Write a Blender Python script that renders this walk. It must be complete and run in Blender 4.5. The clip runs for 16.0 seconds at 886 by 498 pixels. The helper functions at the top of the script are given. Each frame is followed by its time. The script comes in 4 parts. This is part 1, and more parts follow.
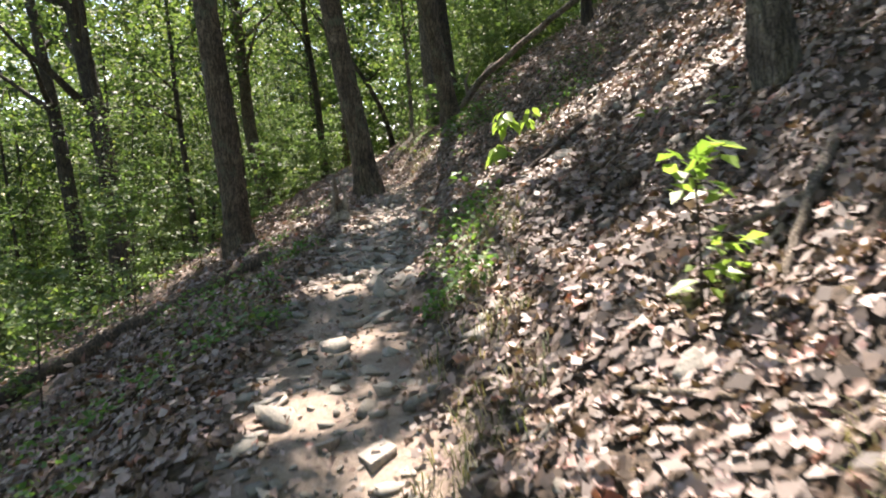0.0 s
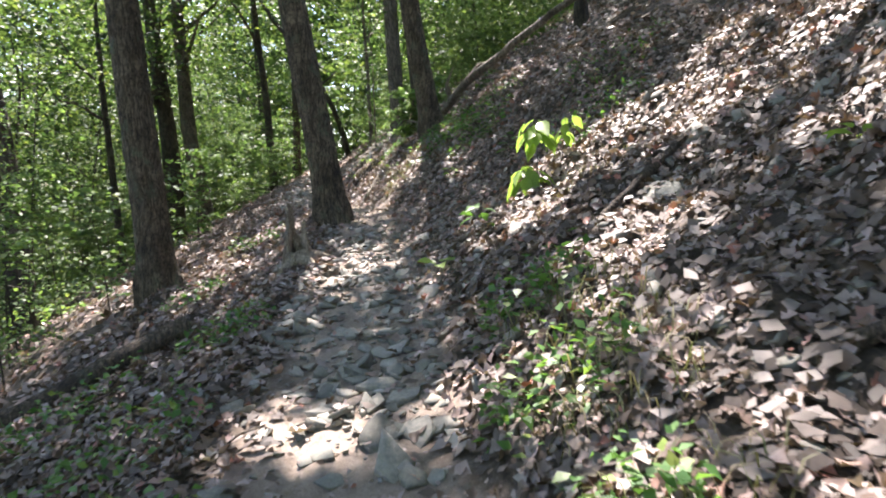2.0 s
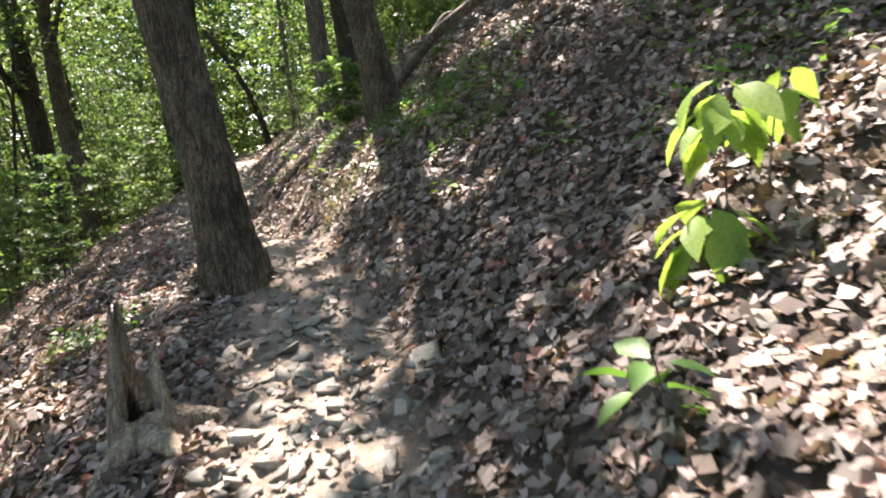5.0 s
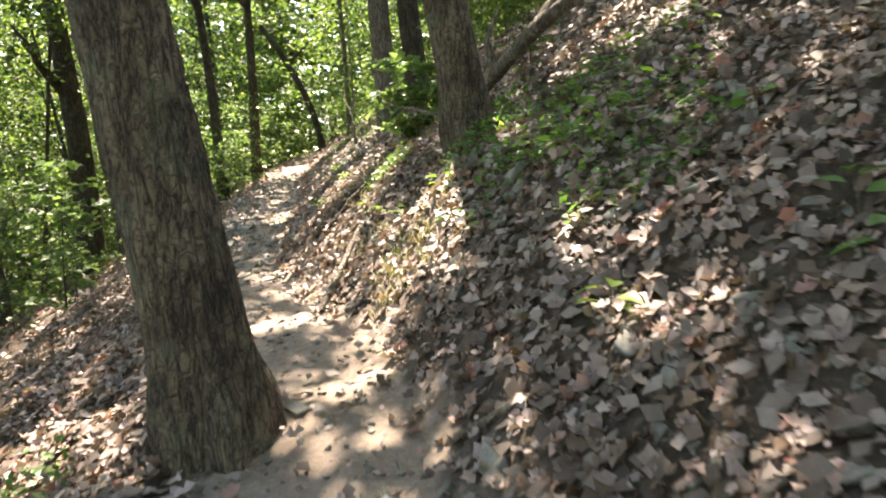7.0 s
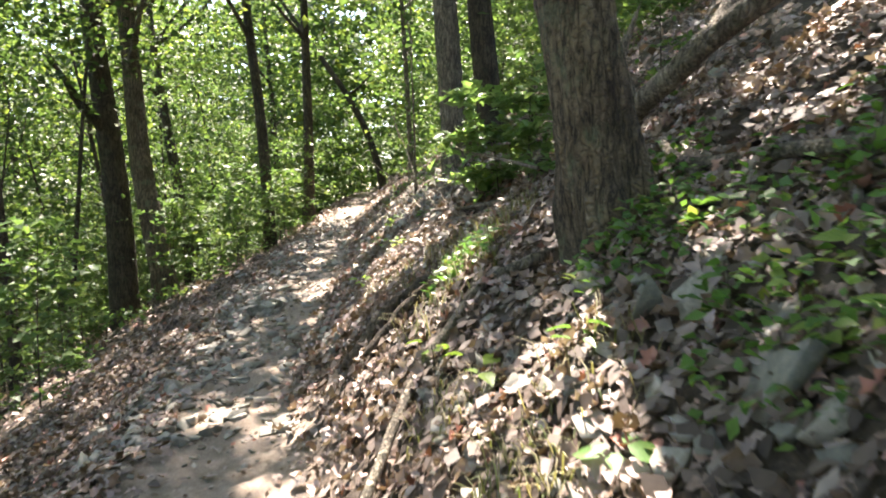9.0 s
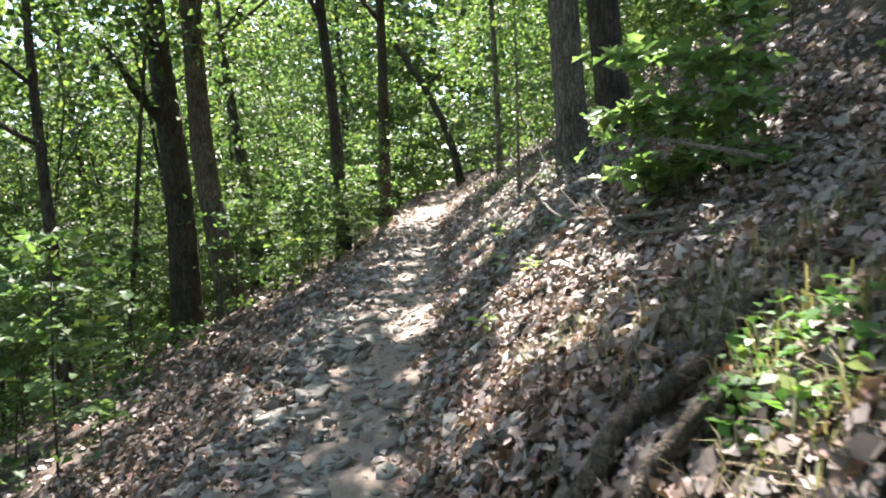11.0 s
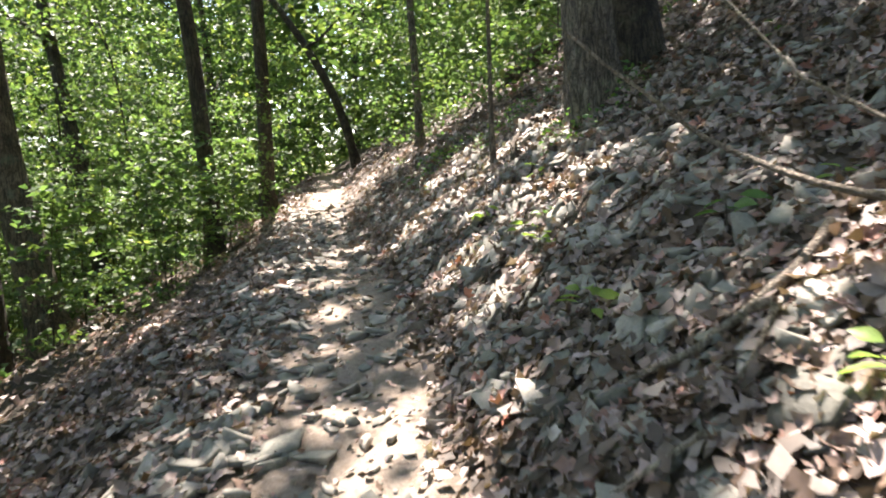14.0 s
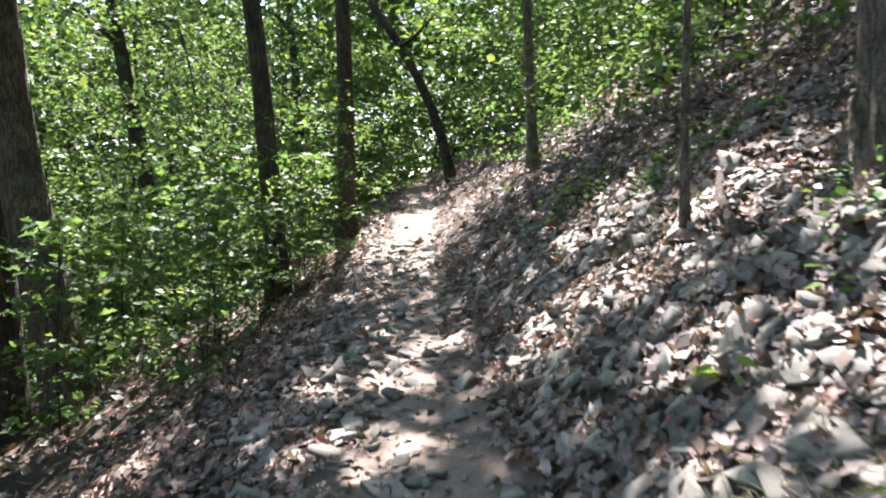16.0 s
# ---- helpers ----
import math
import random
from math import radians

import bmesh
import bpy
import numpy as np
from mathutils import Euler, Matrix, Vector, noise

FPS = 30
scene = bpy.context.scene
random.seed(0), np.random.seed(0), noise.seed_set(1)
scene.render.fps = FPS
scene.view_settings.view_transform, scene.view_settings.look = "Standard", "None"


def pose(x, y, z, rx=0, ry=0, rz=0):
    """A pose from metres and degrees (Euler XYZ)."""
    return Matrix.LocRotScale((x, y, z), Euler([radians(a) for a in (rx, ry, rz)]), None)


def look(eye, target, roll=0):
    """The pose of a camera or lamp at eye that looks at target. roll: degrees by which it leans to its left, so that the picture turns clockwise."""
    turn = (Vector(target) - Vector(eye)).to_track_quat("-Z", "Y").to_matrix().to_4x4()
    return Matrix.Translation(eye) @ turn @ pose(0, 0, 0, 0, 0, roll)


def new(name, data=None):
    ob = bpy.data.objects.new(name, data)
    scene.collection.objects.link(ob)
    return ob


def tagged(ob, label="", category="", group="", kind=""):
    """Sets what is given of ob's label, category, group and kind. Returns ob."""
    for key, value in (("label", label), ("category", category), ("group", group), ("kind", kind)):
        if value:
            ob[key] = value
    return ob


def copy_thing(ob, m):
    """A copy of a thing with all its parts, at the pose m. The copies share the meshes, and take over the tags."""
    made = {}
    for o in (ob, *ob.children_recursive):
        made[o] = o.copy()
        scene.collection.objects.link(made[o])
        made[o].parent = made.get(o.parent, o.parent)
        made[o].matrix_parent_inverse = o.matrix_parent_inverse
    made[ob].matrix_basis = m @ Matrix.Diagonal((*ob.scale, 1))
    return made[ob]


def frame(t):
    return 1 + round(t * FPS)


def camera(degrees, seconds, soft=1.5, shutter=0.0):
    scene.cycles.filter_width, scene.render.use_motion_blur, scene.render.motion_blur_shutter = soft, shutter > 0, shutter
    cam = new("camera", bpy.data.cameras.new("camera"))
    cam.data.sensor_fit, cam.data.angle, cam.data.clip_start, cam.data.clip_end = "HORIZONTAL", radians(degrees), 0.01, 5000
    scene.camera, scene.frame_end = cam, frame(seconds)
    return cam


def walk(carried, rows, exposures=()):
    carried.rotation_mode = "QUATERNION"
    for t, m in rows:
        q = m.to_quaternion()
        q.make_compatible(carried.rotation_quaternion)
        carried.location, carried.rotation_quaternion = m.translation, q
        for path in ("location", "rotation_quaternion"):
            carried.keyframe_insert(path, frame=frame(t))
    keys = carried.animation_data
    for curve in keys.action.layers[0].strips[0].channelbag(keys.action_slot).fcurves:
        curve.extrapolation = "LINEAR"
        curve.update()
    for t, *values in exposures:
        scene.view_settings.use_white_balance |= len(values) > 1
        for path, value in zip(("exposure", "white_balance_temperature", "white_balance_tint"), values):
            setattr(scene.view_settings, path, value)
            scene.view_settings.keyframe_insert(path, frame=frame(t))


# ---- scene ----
cam = camera(62.4, 16.0, soft=1.9, shutter=0.35)
METRES, EYE, TILT, LEAN, TURN = 22.0, 1.4, -6.0, 3.5, 0.0
ROWS = [
    (0.0, 0.0, 0.0, 0.0, -0.0, 0.0, 0.0),
    (0.5, -0.007, 0.0355, 0.0075, 0.08, 0.59, -0.52),
    (1.0, -0.0134, 0.065, 0.0125, -0.13, 1.16, -1.03),
    (1.5, -0.018, 0.0956, 0.0179, -1.59, 1.09, -1.03),
    (2.0, -0.0225, 0.127, 0.022, -4.08, 0.75, -1.04),
    (2.5, -0.0259, 0.156, 0.026, -5.78, 0.51, -0.15),
    (3.0, -0.0265, 0.1888, 0.0311, -7.98, 0.18, 0.73),
    (3.5, -0.0316, 0.2221, 0.0366, -9.19, -0.62, 1.79),
    (4.0, -0.0313, 0.254, 0.0434, -9.4, -0.64, 2.59),
    (4.5, -0.0294, 0.2853, 0.0504, -9.58, -1.05, 2.84),
    (7.0, -0.0279, 0.4296, 0.0818, -5.36, -0.58, -0.07),
    (7.5, -0.0292, 0.4611, 0.0882, -3.52, -0.04, -0.22),
    (8.0, -0.0289, 0.4914, 0.0952, -1.57, 0.73, -0.35),
    (8.5, -0.0279, 0.5207, 0.1029, -0.35, 1.71, -0.72),
    (9.0, -0.0289, 0.5506, 0.1102, -0.63, 1.87, -1.45),
    (9.5, -0.0329, 0.5772, 0.1171, 0.61, 2.01, -1.85),
    (10.0, -0.0416, 0.6015, 0.1196, 3.6, 1.65, -2.58),
    (12.5, -0.0834, 0.7414, 0.126, 4.41, 0.98, -0.96),
    (13.0, -0.0942, 0.7736, 0.1272, 0.26, 0.24, 0.43),
    (13.5, -0.1003, 0.8054, 0.1315, -2.96, 0.09, 1.06),
    (14.0, -0.0987, 0.8398, 0.1356, -4.98, 0.46, 0.38),
    (14.5, -0.0972, 0.8721, 0.1421, -3.67, 0.11, 0.21),
    (15.0, -0.0996, 0.9042, 0.1496, -1.77, 0.38, -0.34),
    (15.5, -0.1023, 0.9362, 0.1588, 0.34, 0.47, -0.96),
    (16.0, -0.1047, 0.9695, 0.1678, 2.07, 0.53, -1.58),
]
walk(cam, [(t, pose(0, 0, EYE, TILT, LEAN, TURN) @ pose(METRES * x, METRES * y, METRES * z, 90 + pitch, roll, yaw)) for t, x, y, z, yaw, pitch, roll in ROWS],
     exposures=[(0, 2.35, 6900, 18), (1, 2.45, 7200, 17), (2.5, 2.72, 6050, 18), (3, 2.72, 6450, 18), (4, 2.75, 6500, 18), (4.5, 2.7, 6600, 18), (7, 3.25, 7600, 15), (8.5, 3.15, 7100, 15), (10, 3.15, 6700, 16), (12.5, 2.7, 5850, 9), (14, 2.88, 6700, 15), (15, 2.92, 6700, 17), (16, 2.77, 6100, 19)])


# ---- world, sun, exposure ----
SUN_AZ, SUN_EL = -6.0, 56.0          # degrees from the walking direction (minus: to its left), above the horizon
sun_dir = Vector((math.sin(radians(SUN_AZ)) * math.cos(radians(SUN_EL)), math.cos(radians(SUN_AZ)) * math.cos(radians(SUN_EL)), math.sin(radians(SUN_EL))))
world = bpy.data.worlds.new("sky")
scene.world = world
world.use_nodes = True
wn = world.node_tree.nodes
sky = wn.new("ShaderNodeTexSky")
sky.sky_type, sky.sun_disc = "NISHITA", False
sky.sun_elevation, sky.sun_rotation = radians(SUN_EL), radians(SUN_AZ)
world.node_tree.links.new(sky.outputs[0], wn["Background"].inputs[0])
wn["Background"].inputs[1].default_value = 0.09
sun_lamp = new("sun", bpy.data.lights.new("sun", "SUN"))
sun_lamp.data.energy, sun_lamp.data.angle, sun_lamp.data.color = 4.4, radians(0.53), (1.0, 0.94, 0.86)
sun_lamp.matrix_world = look(sun_dir * 50, (0, 0, 0))


# ---- materials ----
def nodes_of(name):
    mat = bpy.data.materials.new(name)
    mat.use_nodes = True
    nt = mat.node_tree
    return mat, nt, nt.nodes["Principled BSDF"], nt.nodes["Material Output"]


def ramp(nt, stops):
    r = nt.nodes.new("ShaderNodeValToRGB")
    while len(r.color_ramp.elements) < len(stops):
        r.color_ramp.elements.new(0.5)
    for e, (p, c) in zip(r.color_ramp.elements, stops):
        e.position, e.color = p, (*c, 1)
    return r


def noise_tex(nt, scale, detail=4, rough=0.6, coords=None):
    n = nt.nodes.new("ShaderNodeTexNoise")
    n.inputs["Scale"].default_value, n.inputs["Detail"].default_value, n.inputs["Roughness"].default_value = scale, detail, rough
    if coords is not None:
        nt.links.new(coords, n.inputs["Vector"])
    return n


def mixed(nt, mode, fac, a, b):
    m = nt.nodes.new("ShaderNodeMix")
    m.data_type, m.blend_type = "RGBA", mode
    if isinstance(fac, float):
        m.inputs[0].default_value = fac
    else:
        nt.links.new(fac, m.inputs[0])
    for sock, v in ((m.inputs[6], a), (m.inputs[7], b)):
        if isinstance(v, tuple):
            sock.default_value = (*v, 1)
        else:
            nt.links.new(v, sock)
    return m.outputs[2]


def bumped(nt, bsdf, height, strength, distance):
    b = nt.nodes.new("ShaderNodeBump")
    b.inputs["Strength"].default_value, b.inputs["Distance"].default_value = strength, distance
    nt.links.new(height, b.inputs["Height"])
    nt.links.new(b.outputs[0], bsdf.inputs["Normal"])


def leaf_material(name, stops, through_light, gloss=0.45, by_object=False):
    """Leaves whose colour varies from leaf to leaf, and which let light through."""
    mat, nt, bsdf, out = nodes_of(name)
    geo = nt.nodes.new("ShaderNodeObjectInfo" if by_object else "ShaderNodeNewGeometry")
    pick = geo.outputs["Random"] if by_object else geo.outputs["Random Per Island"]
    r = ramp(nt, stops)
    nt.links.new(pick, r.inputs[0])
    co = nt.nodes.new("ShaderNodeTexCoord")
    blot = noise_tex(nt, 22.0, 3, 0.6, co.outputs["Object"])
    shade = ramp(nt, [(0.3, (0.72, 0.72, 0.72)), (0.7, (1.1, 1.1, 1.1))])
    nt.links.new(blot.outputs["Fac"], shade.inputs[0])
    col = mixed(nt, "MULTIPLY", 1.0, r.outputs[0], shade.outputs[0])
    nt.links.new(col, bsdf.inputs["Base Color"])
    bsdf.inputs["Roughness"].default_value = gloss
    bsdf.inputs["Specular IOR Level"].default_value = 0.3
    if through_light > 0:
        tr = nt.nodes.new("ShaderNodeBsdfTranslucent")
        warm = mixed(nt, "MULTIPLY", 1.0, col, (1.2, 1.25, 0.7))
        nt.links.new(warm, tr.inputs[0])
        mx = nt.nodes.new("ShaderNodeMixShader")
        mx.inputs[0].default_value = through_light
        nt.links.new(bsdf.outputs[0], mx.inputs[1])
        nt.links.new(tr.outputs[0], mx.inputs[2])
        nt.links.new(mx.outputs[0], out.inputs[0])
    return mat


def bark_material(name, dark, light, scale=1.0, moss=0.0):
    """Furrowed bark: upright ridges that run together and part, broken across into plates."""
    mat, nt, bsdf, out = nodes_of(name)
    co = nt.nodes.new("ShaderNodeTexCoord")

    def stretched(across, along):
        mp = nt.nodes.new("ShaderNodeMapping")
        mp.inputs["Scale"].default_value = (across * scale, across * scale, along * scale)
        nt.links.new(co.outputs["Object"], mp.inputs["Vector"])
        return mp.outputs[0]

    def maths(kind, a, b, c=None):
        m = nt.nodes.new("ShaderNodeMath")
        m.operation = kind
        for sock, v in zip(m.inputs, (a, b, c)):
            if v is None:
                continue
            if isinstance(v, float):
                sock.default_value = v
            else:
                nt.links.new(v, sock)
        return m.outputs[0]

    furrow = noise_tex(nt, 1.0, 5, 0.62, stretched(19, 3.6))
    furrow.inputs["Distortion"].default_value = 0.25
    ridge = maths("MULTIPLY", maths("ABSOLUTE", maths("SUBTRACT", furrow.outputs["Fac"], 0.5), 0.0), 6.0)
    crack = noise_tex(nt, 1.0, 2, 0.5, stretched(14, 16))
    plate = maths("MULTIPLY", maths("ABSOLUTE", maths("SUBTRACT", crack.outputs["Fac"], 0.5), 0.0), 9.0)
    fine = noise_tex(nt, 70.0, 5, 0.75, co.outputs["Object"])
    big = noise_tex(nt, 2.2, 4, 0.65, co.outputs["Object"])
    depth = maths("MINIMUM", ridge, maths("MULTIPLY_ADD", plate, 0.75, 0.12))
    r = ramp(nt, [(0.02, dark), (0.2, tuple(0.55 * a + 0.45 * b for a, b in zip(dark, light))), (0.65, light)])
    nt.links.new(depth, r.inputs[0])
    tone = ramp(nt, [(0.32, (0.5, 0.46, 0.42)), (0.66, (1.25, 1.22, 1.14))])
    nt.links.new(big.outputs["Fac"], tone.inputs[0])
    grain = ramp(nt, [(0.25, (0.6, 0.6, 0.6)), (0.75, (1.25, 1.25, 1.25))])
    nt.links.new(fine.outputs["Fac"], grain.inputs[0])
    col = mixed(nt, "MULTIPLY", 1.0, mixed(nt, "MULTIPLY", 1.0, r.outputs[0], tone.outputs[0]), grain.outputs[0])
    if moss > 0:
        lichen = noise_tex(nt, 4.0, 6, 0.72, co.outputs["Object"])
        lr = ramp(nt, [(0.54, (0, 0, 0)), (0.66, (moss, moss, moss))])
        nt.links.new(lichen.outputs["Fac"], lr.inputs[0])
        col = mixed(nt, "MIX", lr.outputs[0], col, mixed(nt, "MULTIPLY", 1.0, grain.outputs[0], (0.15, 0.18, 0.11)))
    nt.links.new(col, bsdf.inputs["Base Color"])
    bsdf.inputs["Roughness"].default_value = 0.92
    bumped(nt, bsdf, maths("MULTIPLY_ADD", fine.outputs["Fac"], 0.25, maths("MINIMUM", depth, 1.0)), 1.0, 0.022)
    return mat


def stone_material(name, by_object):
    mat, nt, bsdf, out = nodes_of(name)
    geo = nt.nodes.new("ShaderNodeObjectInfo" if by_object else "ShaderNodeNewGeometry")
    r = ramp(nt, [(0.0, (0.15, 0.14, 0.12)), (0.35, (0.235, 0.225, 0.195)), (0.7, (0.315, 0.29, 0.255)), (1.0, (0.41, 0.37, 0.325))])
    nt.links.new(geo.outputs["Random" if by_object else "Random Per Island"], r.inputs[0])
    co = nt.nodes.new("ShaderNodeTexCoord")
    n1 = noise_tex(nt, 9.0, 5, 0.65, co.outputs["Object"])
    n2 = noise_tex(nt, 90.0, 3, 0.7, co.outputs["Object"])
    t1 = ramp(nt, [(0.3, (0.6, 0.62, 0.62)), (0.7, (1.15, 1.12, 1.05))])
    nt.links.new(n1.outputs["Fac"], t1.inputs[0])
    t2 = ramp(nt, [(0.3, (0.8, 0.8, 0.8)), (0.7, (1.1, 1.1, 1.1))])
    nt.links.new(n2.outputs["Fac"], t2.inputs[0])
    nt.links.new(mixed(nt, "MULTIPLY", 1.0, mixed(nt, "MULTIPLY", 1.0, r.outputs[0], t1.outputs[0]), t2.outputs[0]), bsdf.inputs["Base Color"])
    bsdf.inputs["Roughness"].default_value = 0.85
    bumped(nt, bsdf, n1.outputs["Fac"], 0.5, 0.02)
    return mat


def soil_material():
    """Trodden tan earth on the trail, dark humus and leaf crumbs on the slopes."""
    mat, nt, bsdf, out = nodes_of("forest_soil")
    co = nt.nodes.new("ShaderNodeTexCoord")
    at = nt.nodes.new("ShaderNodeAttribute")
    at.attribute_name = "trodden"
    n1 = noise_tex(nt, 1.6, 6, 0.65, co.outputs["Object"])
    n2 = noise_tex(nt, 28.0, 5, 0.75, co.outputs["Object"])
    n3 = noise_tex(nt, 160.0, 3, 0.7, co.outputs["Object"])
    earth = ramp(nt, [(0.3, (0.2, 0.145, 0.1)), (0.55, (0.28, 0.22, 0.175)), (0.75, (0.37, 0.3, 0.25))])
    nt.links.new(n2.outputs["Fac"], earth.inputs[0])
    humus = ramp(nt, [(0.3, (0.022, 0.016, 0.011)), (0.55, (0.07, 0.05, 0.034)), (0.78, (0.2, 0.145, 0.1))])
    nt.links.new(n2.outputs["Fac"], humus.inputs[0])
    jag = nt.nodes.new("ShaderNodeMath")
    jag.operation = "MULTIPLY_ADD"
    nt.links.new(n1.outputs["Fac"], jag.inputs[0])
    jag.inputs[1].default_value = 0.9
    off = nt.nodes.new("ShaderNodeMath")
    off.operation = "SUBTRACT"
    nt.links.new(at.outputs["Fac"], off.inputs[0])
    off.inputs[1].default_value = 0.45
    nt.links.new(off.outputs[0], jag.inputs[2])
    edge = ramp(nt, [(0.3, (0, 0, 0)), (0.6, (1, 1, 1))])
    nt.links.new(jag.outputs[0], edge.inputs[0])
    col = mixed(nt, "MIX", edge.outputs[0], humus.outputs[0], earth.outputs[0])
    grit = ramp(nt, [(0.3, (0.7, 0.7, 0.7)), (0.7, (1.2, 1.2, 1.2))])
    nt.links.new(n3.outputs["Fac"], grit.inputs[0])
    nt.links.new(mixed(nt, "MULTIPLY", 1.0, col, grit.outputs[0]), bsdf.inputs["Base Color"])
    bsdf.inputs["Roughness"].default_value = 0.95
    bumped(nt, bsdf, n2.outputs["Fac"], 0.6, 0.03)
    return mat


SOIL = soil_material()
STONE, SCREE = stone_material("loose_stone", True), stone_material("scree_stone", False)
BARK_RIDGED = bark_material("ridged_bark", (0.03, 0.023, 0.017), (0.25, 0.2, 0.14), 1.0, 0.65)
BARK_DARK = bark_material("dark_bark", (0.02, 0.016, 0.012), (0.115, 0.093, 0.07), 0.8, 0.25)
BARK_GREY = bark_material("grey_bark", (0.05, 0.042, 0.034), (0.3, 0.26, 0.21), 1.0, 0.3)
DEAD_WOOD = bark_material("dead_wood", (0.16, 0.13, 0.10), (0.42, 0.36, 0.30), 1.6)
STUMP_WOOD = bark_material("weathered_wood", (0.2, 0.155, 0.115), (0.55, 0.47, 0.38), 1.1)
ROTTEN_WOOD = bark_material("rotten_wood", (0.035, 0.028, 0.022), (0.19, 0.14, 0.10), 1.2, 0.3)
LEAF_CANOPY = leaf_material("canopy_leaf", [(0.0, (0.037, 0.066, 0.027)), (0.6, (0.088, 0.142, 0.05)), (0.9, (0.15, 0.205, 0.06)), (1.0, (0.235, 0.28, 0.08))], 0.5, 0.55)
LEAF_UNDER = leaf_material("understory_leaf", [(0.0, (0.065, 0.122, 0.048)), (0.6, (0.128, 0.205, 0.074)), (0.93, (0.165, 0.24, 0.075)), (1.0, (0.24, 0.28, 0.085))], 0.52, 0.5)
LEAF_BRIGHT = leaf_material("broad_green_leaf", [(0.0, (0.15, 0.28, 0.05)), (1.0, (0.32, 0.43, 0.12))], 0.55, 0.4)
LEAF_HERB = leaf_material("herb_leaf", [(0.0, (0.07, 0.16, 0.045)), (0.8, (0.13, 0.25, 0.06)), (1.0, (0.26, 0.31, 0.08))], 0.42)
LITTER = leaf_material("fallen_leaf", [(0.0, (0.09, 0.06, 0.042)), (0.25, (0.19, 0.125, 0.09)), (0.55, (0.32, 0.232, 0.205)), (0.85, (0.43, 0.335, 0.31)), (0.93, (0.33, 0.13, 0.09)), (1.0, (0.52, 0.45, 0.4))], 0.1, 0.5)
LEAF_SHRUB = leaf_material("shrub_leaf", [(0.0, (0.11, 0.2, 0.07)), (0.7, (0.2, 0.3, 0.12)), (1.0, (0.29, 0.36, 0.17))], 0.45, 0.35)
LITTER_OLD = leaf_material("matted_leaf", [(0.0, (0.05, 0.037, 0.028)), (0.4, (0.12, 0.088, 0.07)), (0.75, (0.2, 0.155, 0.13)), (1.0, (0.3, 0.25, 0.22))], 0.05, 0.6)
GRASS = leaf_material("dry_grass", [(0.0, (0.09, 0.12, 0.04)), (0.5, (0.2, 0.19, 0.09)), (1.0, (0.38, 0.32, 0.2))], 0.25, 0.6)


# ---- ground shape: a trail benched into a hillside that climbs to its right ----
TRAIL_Z = np.array([(-14, -1.0), (0, 0.0), (5, .38), (8.2, .72), (10, .84), (12.3, 1.12), (13.5, 1.22), (16.5, 1.16), (18, 1.13), (19.4, 1.2), (21.3, 1.46), (24.3, 1.66), (31.9, 1.96), (39, 2.38), (60, 3.2), (600, 6)])
TRAIL_X = np.array([(-14, 1.5), (0, -.1), (5, -.65), (9, -.6), (12, -.65), (13.5, -.9), (17, -1.95), (19, -2.15), (24, -2.3), (32, -3.05), (39, -3.4), (60, -5), (600, -5)])
SECTION = np.array([(-300, -40), (-60, -22), (-25, -10), (-6.5, -2.45), (-2.7, -.8), (-1.5, -.28), (-.9, -.06), (0, 0), (.35, .03), (.6, .2), (1.1, .5), (2.6, 1.42), (6, 3.6), (25, 15), (60, 30), (300, 60)])

EDGE_DROP = np.array([(-25, -.8), (-6.5, -.3), (-2.7, -.2), (-1.5, -.13), (-.95, -.05), (-.6, 0), (300, 0)])      # how much sooner the lower edge falls away further on
BANK_CUT = np.array([(-300, 0), (.42, 0), (.8, .6), (1.4, 1), (3, 1), (6, 0), (300, 0)])      # where the uphill bank is cut steeper


def soft_interp(table, v, w):
    return sum(np.interp(v + o * w, table[:, 0], table[:, 1]) for o in (-1, -0.5, 0, 0.5, 1)) / 5


WAVES = np.random.RandomState(7)
WAVE_K = [(WAVES.uniform(0, 6.28), 6.28 / wl, WAVES.uniform(0, 6.28), amp) for wl, amp in ((5.1, .035), (3.3, .03), (2.1, .022), (1.4, .018), (.9, .016), (.62, .018), (.45, .014), (.33, .01), (.25, .008)) for _ in range(2)]


def bumps(x, y):
    z = 0.0
    for a, k, p, amp in WAVE_K:
        z = z + amp * np.sin(k * (x * math.cos(a) + y * math.sin(a)) + p)
    return z


def trail_x(y):
    return soft_interp(TRAIL_X, y, 1.0)


def height(x, y):
    x, y = np.asarray(x, float), np.asarray(y, float)
    d = x - trail_x(y)
    rough = np.clip((np.abs(d) - 0.3) / 1.2, 0.25, 1.0)
    fall = np.interp(y, [9, 13, 18], [0, .5, 1]) * soft_interp(EDGE_DROP, d, 0.12)
    cut = np.interp(y, [11, 13.5, 16.8, 19, 26], [0, .27, .27, .06, .1]) * soft_interp(BANK_CUT, d, 0.12)
    return soft_interp(TRAIL_Z, y, 0.7) + soft_interp(SECTION, d, 0.14) + fall + cut + rough * bumps(x, y)


def slope_normal(x, y):
    e = 0.08
    n = np.stack([-(height(x + e, y) - height(x - e, y)) / (2 * e), -(height(x, y + e) - height(x, y - e)) / (2 * e), np.ones_like(np.asarray(x, float))], -1)
    return n / np.linalg.norm(n, axis=-1, keepdims=True)


